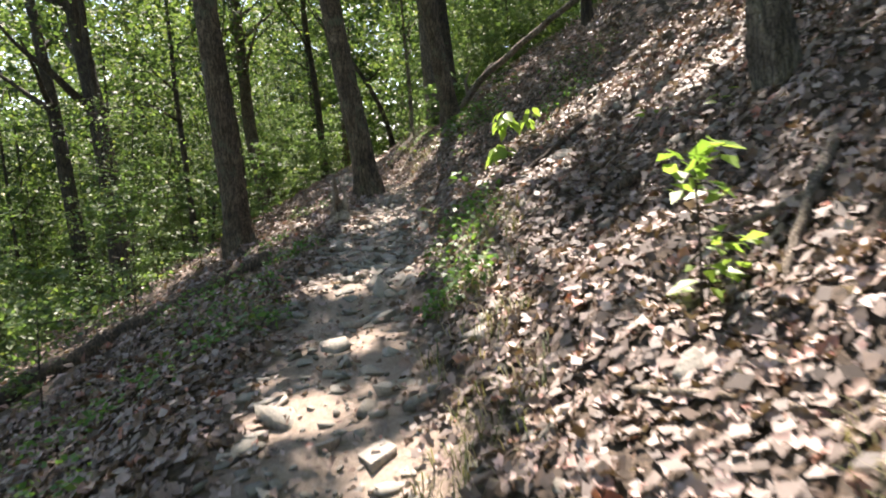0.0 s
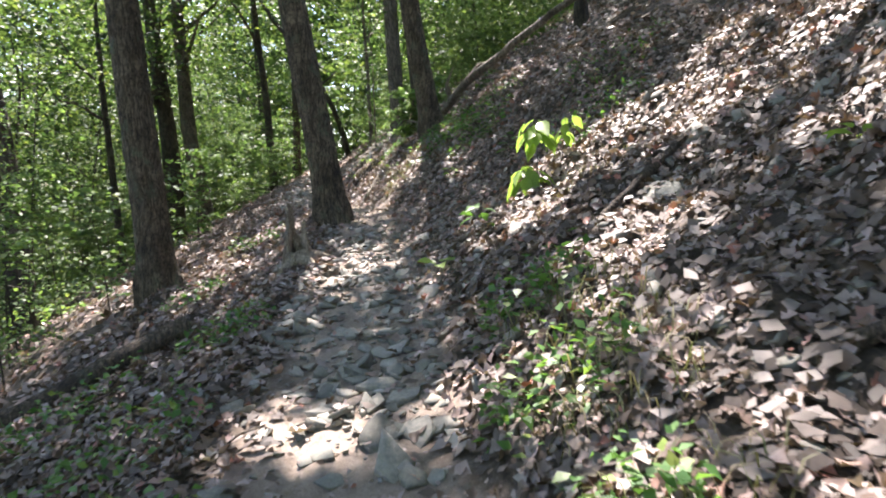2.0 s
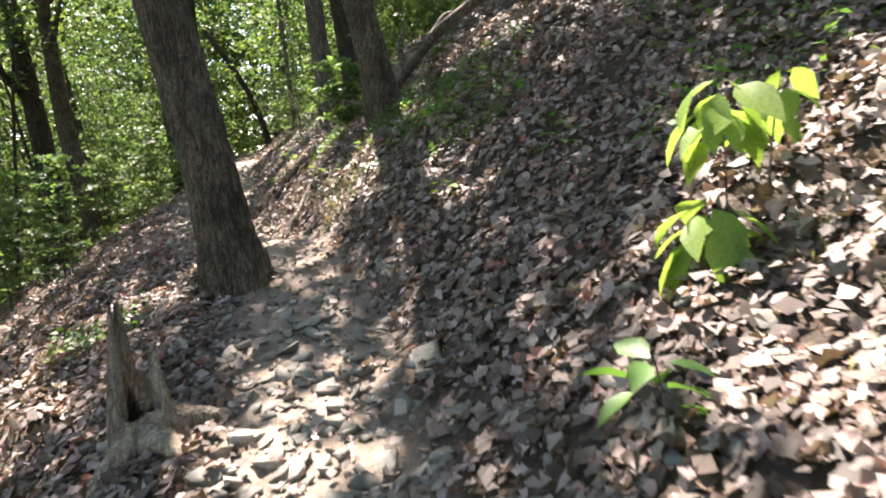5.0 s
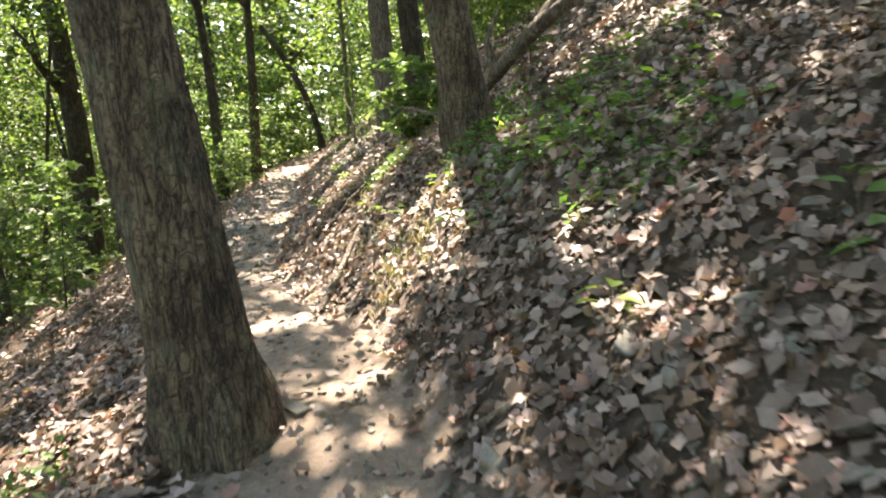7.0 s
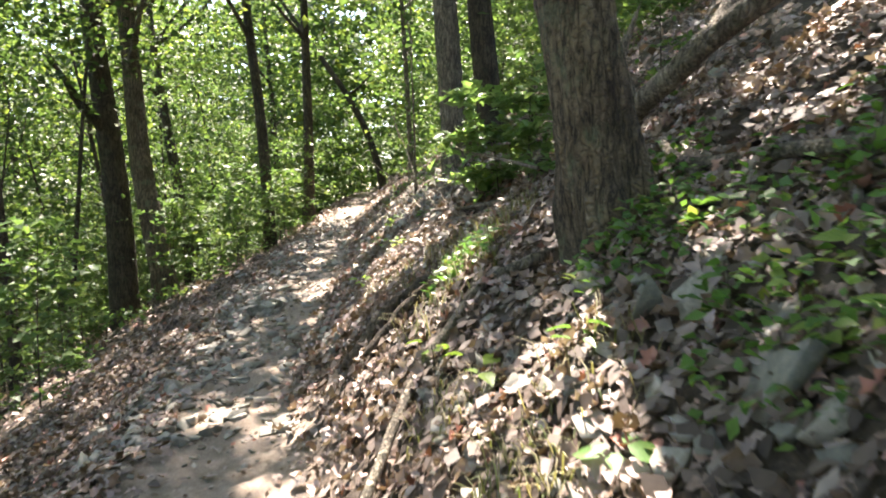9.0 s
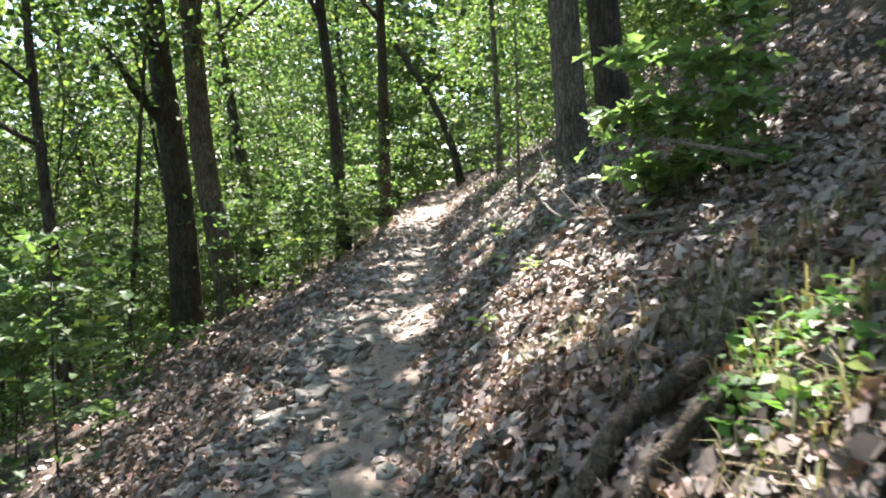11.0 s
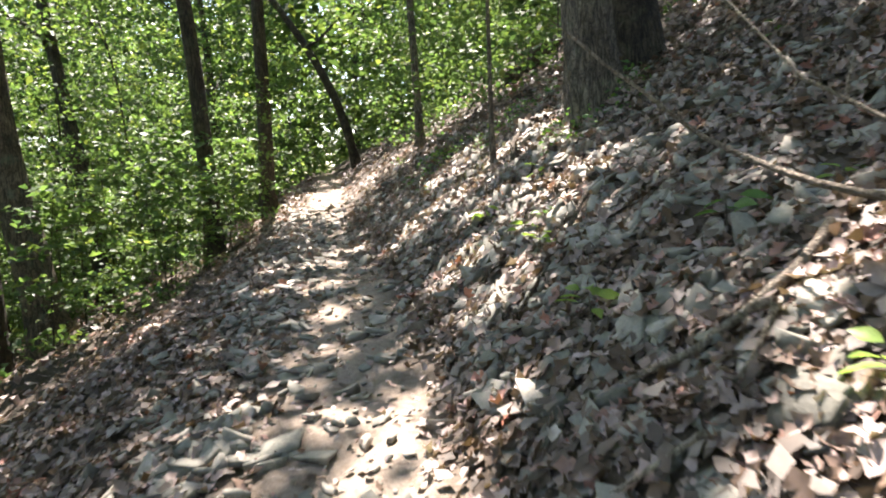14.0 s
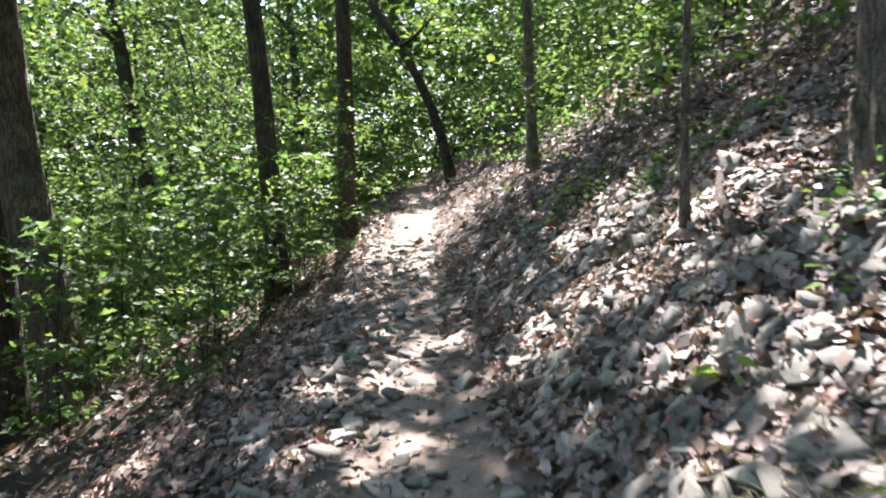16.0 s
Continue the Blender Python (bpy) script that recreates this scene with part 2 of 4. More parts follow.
# ---- mesh helpers ----
def mesh(name, verts, faces, mat, smooth=False):
    """One mesh from arrays; faces all have the same number of corners."""
    me = bpy.data.meshes.new(name)
    verts, faces = np.asarray(verts, np.float32), np.asarray(faces, np.int32)
    me.vertices.add(len(verts))
    me.vertices.foreach_set("co", verts.ravel())
    k = faces.shape[1]
    me.loops.add(faces.size)
    me.loops.foreach_set("vertex_index", faces.ravel())
    me.polygons.add(len(faces))
    me.polygons.foreach_set("loop_start", np.arange(0, faces.size, k, dtype=np.int32))
    if smooth:
        me.polygons.foreach_set("use_smooth", np.ones(len(faces), bool))
    me.update(calc_edges=True)
    me.validate()
    me.materials.append(mat)
    return me


def part(name, me, parent=None, label=""):
    ob = new(name, me)
    ob.parent = parent
    return tagged(ob, label)


def turns(n, rng, normals=None, tilt=0.5):
    """n frames (side, along, up): up scatters about the normals by about tilt radians."""
    up = np.tile([0.0, 0.0, 1.0], (n, 1)) if normals is None else np.array(normals, float)
    up = up + rng.normal(0, tilt, (n, 3))
    up /= np.linalg.norm(up, axis=1, keepdims=True)
    ref = rng.normal(0, 1, (n, 3))
    along = ref - (ref * up).sum(1, keepdims=True) * up
    along /= np.linalg.norm(along, axis=1, keepdims=True)
    return np.stack([np.cross(along, up), along, up], 1)


KITE = np.array([(0, 0, 0), (-.33, .42, .09), (0, 1, -.05), (.33, .42, .09)])
LOBED = np.array([(0, 0, 0), (-.26, .3, .10), (-.16, .4, .02), (-.34, .64, .14), (-.18, .76, .02), (0, 1.0, -.08), (.18, .76, .03), (.34, .62, .10), (.16, .42, .03), (.26, .28, .12), (0, .52, -.02)])
LOBED_F = np.array([(0, 10, 1), (1, 10, 2), (2, 10, 3), (3, 10, 4), (4, 10, 5), (5, 10, 6), (6, 10, 7), (7, 10, 8), (8, 10, 9), (9, 10, 0)])
BROAD_F = np.array([(0, 2, 1), (0, 3, 2), (1, 2, 5), (1, 5, 4), (2, 3, 6), (2, 6, 5), (4, 5, 8), (4, 8, 7), (5, 6, 9), (5, 9, 8)])
BROAD = np.array([(0, 0, 0), (-.20, .22, .06), (0, .25, 0), (.20, .22, .06), (-.27, .48, .05), (0, .52, -.02), (.27, .48, .05), (-.15, .76, -.02), (0, 1.0, -.16), (.15, .76, -.02)])


def leaf_cloud(pos, size, frames, shape=KITE, curl=None, rng=None):
    """Vertices and quads of many leaves at the given places."""
    n, k = len(pos), len(shape)
    local = np.repeat(shape[None], n, 0).copy()
    if curl is not None:
        c = curl[:, None]
        local[:, :, 2] = local[:, :, 2] * (1 + 2 * c) + c * (local[:, :, 1] - 0.5) ** 2 * 1.6 + (rng.normal(0, .05, (n, k)) if rng is not None else 0)
    local *= np.asarray(size)[:, None, None] if np.ndim(size) else size
    v = np.einsum("nkj,nji->nki", local, frames) + np.asarray(pos)[:, None, :]
    if k == 4:
        f = np.arange(n * 4).reshape(n, 4)
    else:
        tri_f = BROAD_F if k == 10 else LOBED_F
        f = (tri_f[None] + (np.arange(n) * k)[:, None, None]).reshape(-1, 3)
    return v.reshape(-1, 3), f


def tube(points, radii, sides=10, rough=0.0, flare=0.0, seed=0, cap=True):
    """A tapered, uneven tube along points; flare spreads root buttresses over its first metre."""
    rng = np.random.RandomState(seed)
    pts, rad = np.array(points, float), np.array(radii, float)
    n = len(pts)
    tang = np.gradient(pts, axis=0)
    tang /= np.linalg.norm(tang, axis=1, keepdims=True)
    side = np.cross(tang, np.array([0.31, 0.95, 0.12]))
    side /= np.linalg.norm(side, axis=1, keepdims=True)
    other = np.cross(tang, side)
    a = np.linspace(0, 2 * math.pi, sides, endpoint=False)
    run = np.r_[0, np.cumsum(np.linalg.norm(np.diff(pts, axis=0), axis=1))]
    ph = rng.uniform(0, 6.28, 8)
    wob = sum(np.sin(k * a[None] + ph[k] + run[:, None] * w) / k for k, w in ((2, .5), (3, -.8), (5, 1.3))) * 0.05
    r = rad[:, None] * (1 + wob)
    if rough > 0:
        ridges = np.abs(np.sin(a[None] * (sides / 5.3) + 2.2 * np.sin(run[:, None] * 2.3 + ph[6]) + 1.1 * np.sin(run[:, None] * 6.1 + 2 * a[None])))
        r = r + rough * (ridges - 0.5 + rng.normal(0, .22, (n, sides)))
    if flare > 0:
        lobes = 0.55 + 0.45 * np.cos(4 * a[None] + ph[7]) + 0.25 * np.cos(7 * a[None] + ph[5])
        r = r + flare * np.exp(-np.clip(run[:, None] - 0.35, 0, 9) / 0.2) * np.clip(lobes, 0.1, 2)
    v = pts[:, None] + r[..., None] * (np.cos(a)[None, :, None] * side[:, None] + np.sin(a)[None, :, None] * other[:, None])
    i, j = np.meshgrid(np.arange(n - 1), np.arange(sides), indexing="ij")
    k = (j + 1) % sides
    f = np.stack([i * sides + j, i * sides + k, (i + 1) * sides + k, (i + 1) * sides + j], -1).reshape(-1, 4)
    v = v.reshape(-1, 3)
    if cap:
        v[-sides:] = pts[-1] + (v[-sides:] - pts[-1]) * 0.15
    return v, f


def bent(points, steps):
    """A smooth run of points through a few."""
    p = np.array(points, float)
    s = np.r_[0, np.cumsum(np.linalg.norm(np.diff(p, axis=0), axis=1))]
    t = np.linspace(0, s[-1], steps)
    w = 0.04 * s[-1]
    return np.stack([sum(np.interp(np.clip(t + o * w, 0, s[-1]), s, p[:, k]) for o in (-1, 0, 1)) / 3 for k in range(3)], -1)


# ---- ground ----
def spread(fine_lo, fine_hi, step, lo, hi, n_out):
    far_lo = fine_lo - (np.geomspace(1, 1 + fine_lo - lo, n_out)[1:] - 1)[::-1]
    far_hi = fine_hi + (np.geomspace(1, 1 + hi - fine_hi, n_out)[1:] - 1)
    return np.r_[far_lo, np.arange(fine_lo, fine_hi, step), far_hi]


def make_ground():
    u, y = spread(-4.5, 5.5, 0.075, -280, 280, 34), spread(-2, 34, 0.085, -60, 500, 34)
    U, Y = np.meshgrid(u, y)
    X = U + trail_x(Y)
    rng = np.random.RandomState(3)
    Z = height(X, Y) + rng.normal(0, .007, X.shape)
    nu = len(u)
    i, j = np.meshgrid(np.arange(len(y) - 1), np.arange(nu - 1), indexing="ij")
    a = i * nu + j
    f = np.stack([a, a + 1, a + nu + 1, a + nu], -1).reshape(-1, 4)
    me = mesh("ground", np.stack([X, Y, Z], -1).reshape(-1, 3), f, SOIL, smooth=True)
    worn = np.clip(1.15 - np.abs(U + 0.1) / 0.75, 0, 1) * np.interp(Y, [-5, 8, 10, 13, 19, 23, 60], [1, .85, .75, 1, .8, .7, .8])
    layer = me.attributes.new("trodden", "FLOAT", "POINT")
    layer.data.foreach_set("value", worn.ravel().astype(np.float32))
    return tagged(new("ground", me), "steep forest hillside with a narrow trodden earth trail benched across it", "ground", kind="structure")


make_ground()

# ---- trees ----
# chosen places that leaves are left out above, so that the sun reaches them
TRAIL_GAPS = np.array([(-1.1, 6.1), (-.55, 4.5), (-1.0, 3.5), (-.75, 3.45), (-.25, 2.8), (-.86, 6.0), (-.25, 6.1), (-.82, 10.1), (-1.06, 9.3), (-1.0, 14.5), (-.8, 15.1), (-1.4, 14.5), (-2.5, 24.0), (-.8, 13.1), (-2.1, 21.3), (-2.15, 17.2), (-1.4, 16.7), (-2.15, 21.9), (-2.8, 26.2), (-2.9, 30.7), (-2.65, 25.2), (-2.56, 26.9), (-3.25, 32.9)])
SLOPE_GAPS = np.array([(-1.5, 22.6), (-1.0, 23.0), (-1.6, 23.6), (-1.5, 9.9), (.5, 8.1), (-.75, 20.7), (-1.15, 20.2), (-1.25, 24.6), (-1.05, 24.0), (-4.9, 30.4), (-5.2, 31.5), (.65, 8.9), (.45, 3.0), (.25, 3.3), (-3.7, 15.4), (.44, 4.9), (.4, 6.0), (-.9, 15.4), (-3.0, 13.4), (-2.6, 11.5), (.04, 8.4), (-3.8, 17.0), (1.2, 15.6), (.3, 12.7), (.4, 12.2), (.4, 14.8), (-.4, 16.5), (-1.4, 26.0), (-.3, 22.8), (-.65, 24.7), (-1.3, 25.7), (-3.2, 26.1), (-.9, 28.1), (-3.0, 25.0), (-4.9, 27.5), (-5.2, 29.0), (.1, 20.1), (.35, 19.7), (.7, 20.4)])
SUN_GAPS = np.vstack([TRAIL_GAPS, SLOPE_GAPS])
BROAD_GAPS = np.array([(-3.0, 12.5), (-3.3, 14.5), (-2.5, 11.4), (1.8, 16.8), (1.9, 15.4), (1.6, 9.4), (2.3, 6.4), (0, 19.4), (-4.6, 26.0), (.6, 2.5), (1.05, 2.7), (.95, 1.9), (.7, 2.0), (1.3, 2.0), (2.9, 10.0), (2.9, 8.2), (2.1, 9.3), (.7, 8.6), (.85, 8.3), (1.2, 9.1), (1.45, 9.7), (-.4, 14.0), (-1.0, 15.9), (-.25, 14.7), (1.2, 15.9), (-.9, 19.8), (-.85, 19.2), (-1.0, 18.4), (-.3, 19.8), (-.6, 23.7), (-1.3, 27.3), (-1.65, 26.0), (-.7, 26.0), (.75, 9.3), (1.9, 8.2)])
WOOD_GAPS = np.array([(.3, 5.4), (-2.2, 13.2), (.9, 6.8), (.5, 3.9), (.9, 3.6), (.35, 4.6), (-5, 14), (-5.5, 16.5), (-6.5, 19), (-7, 24), (-6.5, 27), (-8, 30), (-6, 22), (-9, 26), (-7, 33)])
BROAD_GAPS = np.vstack([BROAD_GAPS, WOOD_GAPS])


def lit(p, reach):
    """Which leaves would stand between the sun and one of the sunlit places."""
    drop = (p[:, 2] - np.interp(p[:, 1], TRAIL_Z[:, 0], TRAIL_Z[:, 1])) / sun_dir.z
    hx, hy = p[:, 0] - drop * sun_dir.x, p[:, 1] - drop * sun_dir.y
    drop2 = (p[:, 2] - height(hx, hy)) / sun_dir.z
    hx, hy = p[:, 0] - drop2 * sun_dir.x, p[:, 1] - drop2 * sun_dir.y
    d = np.sqrt((hx[:, None] - SUN_GAPS[None, :, 0]) ** 2 + (hy[:, None] - SUN_GAPS[None, :, 1]) ** 2)
    e = np.sqrt((hx[:, None] - BROAD_GAPS[None, :, 0]) ** 2 + (hy[:, None] - BROAD_GAPS[None, :, 1]) ** 2)
    return (d.min(1) < reach) | (e.min(1) < reach * 1.7)


def crown_leaves(rng, centre, radius, tall, n, size):
    """Leaves in clumps through a crown, left out where they would shade a chosen sunlit place."""
    m = max(14, n // 45)
    c = rng.normal(0, 1, (m, 3))
    c /= np.linalg.norm(c, axis=1, keepdims=True)
    c *= rng.uniform(.35, 1, (m, 1)) ** .5 * np.array([radius, radius, tall])
    p = (c[:, None] + rng.normal(0, 1, (m, n // m, 3)) * np.array([.62, .62, .28])).reshape(-1, 3) + centre
    p = p[~lit(p, 0.18 + 0.3 * rng.rand(len(p)))]
    return leaf_cloud(p, rng.uniform(.7, 1.3, len(p)) * size, turns(len(p), rng, tilt=.55))


def tree(x, y, dia, stem, label, bark=None, tall=15.0, crown=3.6, leaves=2600, near=False, limbs=5, seed=1, dead=False, name="tree"):
    """A tree whose trunk leans through stem: (sideways, forward, up) offsets from its foot."""
    rng = np.random.RandomState(seed)
    bark = bark or BARK_DARK
    z = float(height(x, y))
    top = tagged(new(name), label, "tree", "trees of the wood")
    top.location = (x, y, z)
    pts = [(0, 0, -0.25 - 0.5 * dia)] + [tuple(s) for s in stem]
    dx, dy, dz = (np.array(pts[-1]) - np.array(pts[-2])) / (pts[-1][2] - pts[-2][2])
    rest = tall - pts[-1][2]
    pts.append((pts[-1][0] + dx * rest * .45 + rng.normal(0, .15), pts[-1][1] + dy * rest * .45 + rng.normal(0, .15), pts[-1][2] + rest * .5))
    pts.append((pts[-1][0] + rng.normal(0, .4), pts[-1][1] + rng.normal(0, .4), tall))
    steps = 110 if near else 26
    line = bent(pts, steps)
    if near:     # more rings low down, where the trunk is passed
        line = bent([tuple(line[int(q)]) for q in np.linspace(0, 30, 16)], 80).tolist() + line[32:].tolist()
        line = np.array(line)
    h = line[:, 2] / tall
    rad = dia / 2 * np.clip(1.0 - 0.72 * np.clip(h, 0, 1), .12, 1.02)
    v, f = tube(line, rad, 64 if near else 12, 0.015 if near else 0.0, dia * (.2 if near else .25), seed)
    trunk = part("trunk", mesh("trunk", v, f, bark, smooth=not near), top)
    for k in range(limbs):
        i = int(len(line) * rng.uniform(.5 if near else .35, .9))
        a = rng.uniform(0, 6.28)
        L = rng.uniform(1.4, 3.2) * crown / 3.6
        p0 = line[i]
        way = np.array([math.cos(a), math.sin(a), rng.uniform(.35, .9)])
        seg = [p0 + way * L * q + np.array([0, 0, .25 * L * q * q]) + rng.normal(0, .06, 3) * (q > 0) for q in (0, .25, .5, .75, 1)]
        lv, lf = tube(bent(seg, 9), np.linspace(rad[i] * .55, .02, 9), 7, 0, 0, seed + k)
        part("limb", mesh("limb", lv, lf, bark, True), trunk)
    if leaves:
        base = line[-1] * np.array([1, 1, .72]) + np.array([x, y, z])
        cv, cf = crown_leaves(rng, base, crown, tall * .26, leaves, .2)
        part("crown", mesh("crown", cv - np.array([x, y, z]), cf, LEAF_CANOPY), top)
    return top


# trunks that the trail passes closely
tree(-1.23, 12.66, .4, [(-.1, 0, .5), (-.26, 0, 1.6), (-.4, 0, 2.4), (-.5, 0, 3.2)], "tall oak with ridged grey-brown bark leaning out beside the trail", BARK_RIDGED, 16, 4, 2800, True, seed=11)
tree(.33, 15.8, .36, [(-.06, 0, .3), (-.18, 0, .8), (-.27, 0, 1.3), (-.36, 0, 2.0)], "oak with ridged brown bark rooted in the uphill bank", BARK_RIDGED, 16, 4, 2800, True, seed=12)
tree(-3.35, 11.9, .42, [(-.03, 0, .6), (-.15, 0, 2.2), (-.25, 0, 4.0)], "straight dark oak below the trail edge", BARK_RIDGED, 16, 4, 2600, True, seed=13)
tree(-.18, 25.0, .44, [(-.02, 0, .3), (-.06, 0, 1.0), (-.12, 0, 2.0)], "oak with lit grey bark in the uphill bank", BARK_GREY, 16, 4, 2600, True, seed=14)
tree(.55, 25.9, .5, [(-.04, 0, .4), (-.14, 0, 1.2), (-.2, 0, 2.2)], "dark oak close behind a paler one on the bank", BARK_DARK, 16, 4, 2600, seed=15)
tree(2.2, 4.75, .22, [(-.04, 0, .2), (-.12, 0, .6), (-.2, 0, 1.1)], "oak with reddish grey bark on the slope above the trail", BARK_GREY, 12, 3, 1800, True, seed=16)
# the wood below the trail
tree(-8.6, 19.2, .62, [(-.05, 0, 2.2), (-.2, 0, 4.5), (-.5, 0, 7.0)], "dark forked oak below the trail", seed=21, limbs=7)
tree(-11.4, 23.0, .56, [(-.3, 0, 3.2), (-.5, 0, 6.0), (-.8, 0, 9.0)], "dark oak with a broad foot in the wood below the trail", seed=22)
tree(-9.4, 27.4, .26, [(-.1, 0, 2.5), (-.25, 0, 6.0)], "slim dark trunk in the wood below the trail", seed=23, tall=13)
tree(-8.7, 31.0, .78, [(.05, 0, 2.3), (0, 0, 4.0), (-.25, 0, 6.7)], "dark double-stemmed oak below the trail", seed=25)
tree(-7.3, 30.5, .6, [(-.3, 0, 1.6), (-.55, 0, 3.3), (-.6, 0, 5.6)], "brown-barked trunk bowed over at its foot", seed=26, bark=BARK_RIDGED)
tree(-9.2, 37.9, .42, [(-.3, 0, 3.0), (-.6, 0, 5.4), (-.9, 0, 8.0)], "slim dark trunk standing deep in the wood", seed=27)
tree(-5.2, 32.6, .34, [(-.05, 0, 1.9), (-.12, 0, 3.9), (-.3, 0, 5.8)], "straight slim trunk at the trail's lower edge", seed=28)
tree(-4.7, 35.9, .36, [(.1, 0, 2.7), (.15, 0, 5.9)], "straight dark trunk at the trail's lower edge", seed=29)
tree(-2.75, 43.0, .32, [(-.17, 0, .8), (-.6, 0, 2.3), (-1.4, 0, 3.9), (-2.7, 0, 5.9)], "thin dark trunk leaning far over the trail", seed=30, tall=11, crown=2.4, leaves=1200)
tree(-7.6, 45.0, .34, [(-.02, 0, 2.5), (-.1, 0, 6.0)], "slim straight young trunk below the trail", seed=31, tall=12, crown=2.5, leaves=1400)
tree(-1.25, 33.0, .17, [(-.02, 0, 1.2), (-.04, 0, 2.5)], "slim reddish trunk on the bank above the trail", seed=32, tall=10, crown=2.2, leaves=1000, bark=BARK_GREY)
tree(-.95, 26.0, .05, [(0, 0, .6), (.01, 0, 1.0)], "thin upright sapling stem on the bank", seed=33, tall=5, crown=1.1, leaves=300, bark=BARK_GREY, limbs=3)

wood_rng = np.random.RandomState(42)
placed = []
for k in range(900):
    if len(placed) >= 62:
        break
    x, y = wood_rng.uniform(-34, 26), wood_rng.uniform(-6, 78)
    d = x - float(trail_x(y))
    if -4.5 < d < 4.5 and y < 44 or abs(d) < 1.6 or (d < 0 and y < 16 and d > -9) or (0 < d < 9 and y < 20):
        continue
    if any((x - a) ** 2 + (y - b) ** 2 < 9 for a, b in placed):
        continue
    placed.append((x, y))
    lean = wood_rng.normal(-.03, .04)
    tree(x, y, wood_rng.uniform(.14, .42), [(lean * 3, wood_rng.normal(0, .1), 3.0), (lean * 6, wood_rng.normal(0, .2), 6.0)], "dark forest trunk with a leafy crown", tall=wood_rng.uniform(12, 17), crown=wood_rng.uniform(2.6, 4.2), leaves=1700, seed=100 + k, limbs=3)


slim = 0
for k in range(600):
    if slim >= 34:
        break
    x, y = wood_rng.uniform(-22, -4.5), wood_rng.uniform(24, 62)
    d = x - float(trail_x(y))
    if d > -3.2 or y < 32 and d > -6 or any((x - a) ** 2 + (y - b) ** 2 < 4 for a, b in placed):
        continue
    placed.append((x, y))
    slim += 1
    lean = wood_rng.normal(-.04, .09)
    tree(x, y, wood_rng.uniform(.08, .2), [(lean * 2.5, wood_rng.normal(0, .1), 2.5), (lean * 6 + wood_rng.normal(0, .15), wood_rng.normal(0, .2), 6.0)], "slim dark young trunk in the wood below the trail", tall=wood_rng.uniform(8, 13), crown=wood_rng.uniform(1.4, 2.4), leaves=600, seed=700 + k, limbs=4)


# ---- far woods and undergrowth that nobody could count, and leaves added for shade ----
def sprays(rng, n_clumps, per, xlo, xhi, ylo, yhi, zlo, zhi, wide, size, keep=None, power=1.0):
    """Flat sprays of leaves floating on unseen twigs over the ground."""
    cx, cy = rng.uniform(xlo, xhi, n_clumps), rng.uniform(ylo, yhi, n_clumps)
    cz = height(cx, cy) + zlo + (zhi - zlo) * rng.uniform(0, 1, n_clumps) ** power
    c = np.stack([cx, cy, cz], -1)
    if keep is not None:
        c = c[keep(c)]
    p = (c[:, None] + rng.normal(0, 1, (len(c), per, 3)) * np.array([wide, wide, wide * .15])).reshape(-1, 3)
    p = p[p[:, 2] > height(p[:, 0], p[:, 1]) + .05]
    p = p[~lit(p, 0.18 + 0.3 * rng.rand(len(p)))]
    return leaf_cloud(p, rng.uniform(.65, 1.3, len(p)) * size, turns(len(p), rng, tilt=.6))


def off_trail(lo, hi):
    return lambda c: ((c[:, 0] - trail_x(c[:, 1])) < lo) | ((c[:, 0] - trail_x(c[:, 1])) > hi)


def below_trail(c):
    """Undergrowth: thick further on, low and sparse where the trunks stand clear."""
    d = c[:, 0] - trail_x(c[:, 1])
    up = c[:, 2] - height(c[:, 0], c[:, 1])
    clear = ((c[:, 1] < 24) & (d > -11) & ((up > 1.4) | (d > -5))) | ((c[:, 1] < 31) & (d > -8) & (up > 1.1))
    return (d < -3.4) & ~clear


def stuff(name, vf, mat, label, category):
    return tagged(new(name, mesh(name, vf[0], vf[1], mat)), label, category, kind="stuff")


far_rng = np.random.RandomState(5)
stuff("far_woods", sprays(far_rng, 1050, 100, -52, 34, 46, 86, 0, 20, 1.0, .5), LEAF_CANOPY, "sunlit green leaves of distant forest trees", "foliage")
stuff("downhill_woods", sprays(far_rng, 980, 90, -46, -15, 2, 60, 0, 22, .85, .4), LEAF_CANOPY, "green leaves of forest trees down the slope", "foliage")
stuff("uphill_woods", sprays(far_rng, 1500, 40, -3, 34, 26, 66, .2, 10, .8, .26, off_trail(-99, 5)), LEAF_CANOPY, "green leaves of trees high on the slope", "foliage")
# extra leaf layer, mostly above the view, added to shade the ground
stuff("overhead_shade_leaves", sprays(far_rng, 1850, 38, -5.5, 9, 4, 39, 8.5, 14.5, .7, .26), LEAF_CANOPY, "loose green leaf sprays added overhead to shade trail and slope", "foliage")
stuff("understory_leaves", sprays(far_rng, 1050, 84, -18, -4.5, 9, 46, .2, 8, .42, .12, below_trail, 1.4), LEAF_UNDER, "layered green leaves of undergrowth below the trail", "foliage")
stuff("trailhead_leaves", sprays(far_rng, 480, 60, -14, 8, 39, 49, .1, 9, .6, .17, off_trail(-1.0, 1.2), 1.2), LEAF_UNDER, "green undergrowth closing in on the trail", "foliage")
stuff("horizon_woods", sprays(far_rng, 1300, 50, -70, 60, 86, 116, -8, 34, 2.0, 1.2), LEAF_CANOPY, "hazy green leaf mass of the woods farthest off", "foliage")
stuff("valley_woods", sprays(far_rng, 520, 50, -76, -46, -5, 90, 0, 24, 2.0, .85), LEAF_CANOPY, "green leaf mass of the woods in the valley", "foliage")
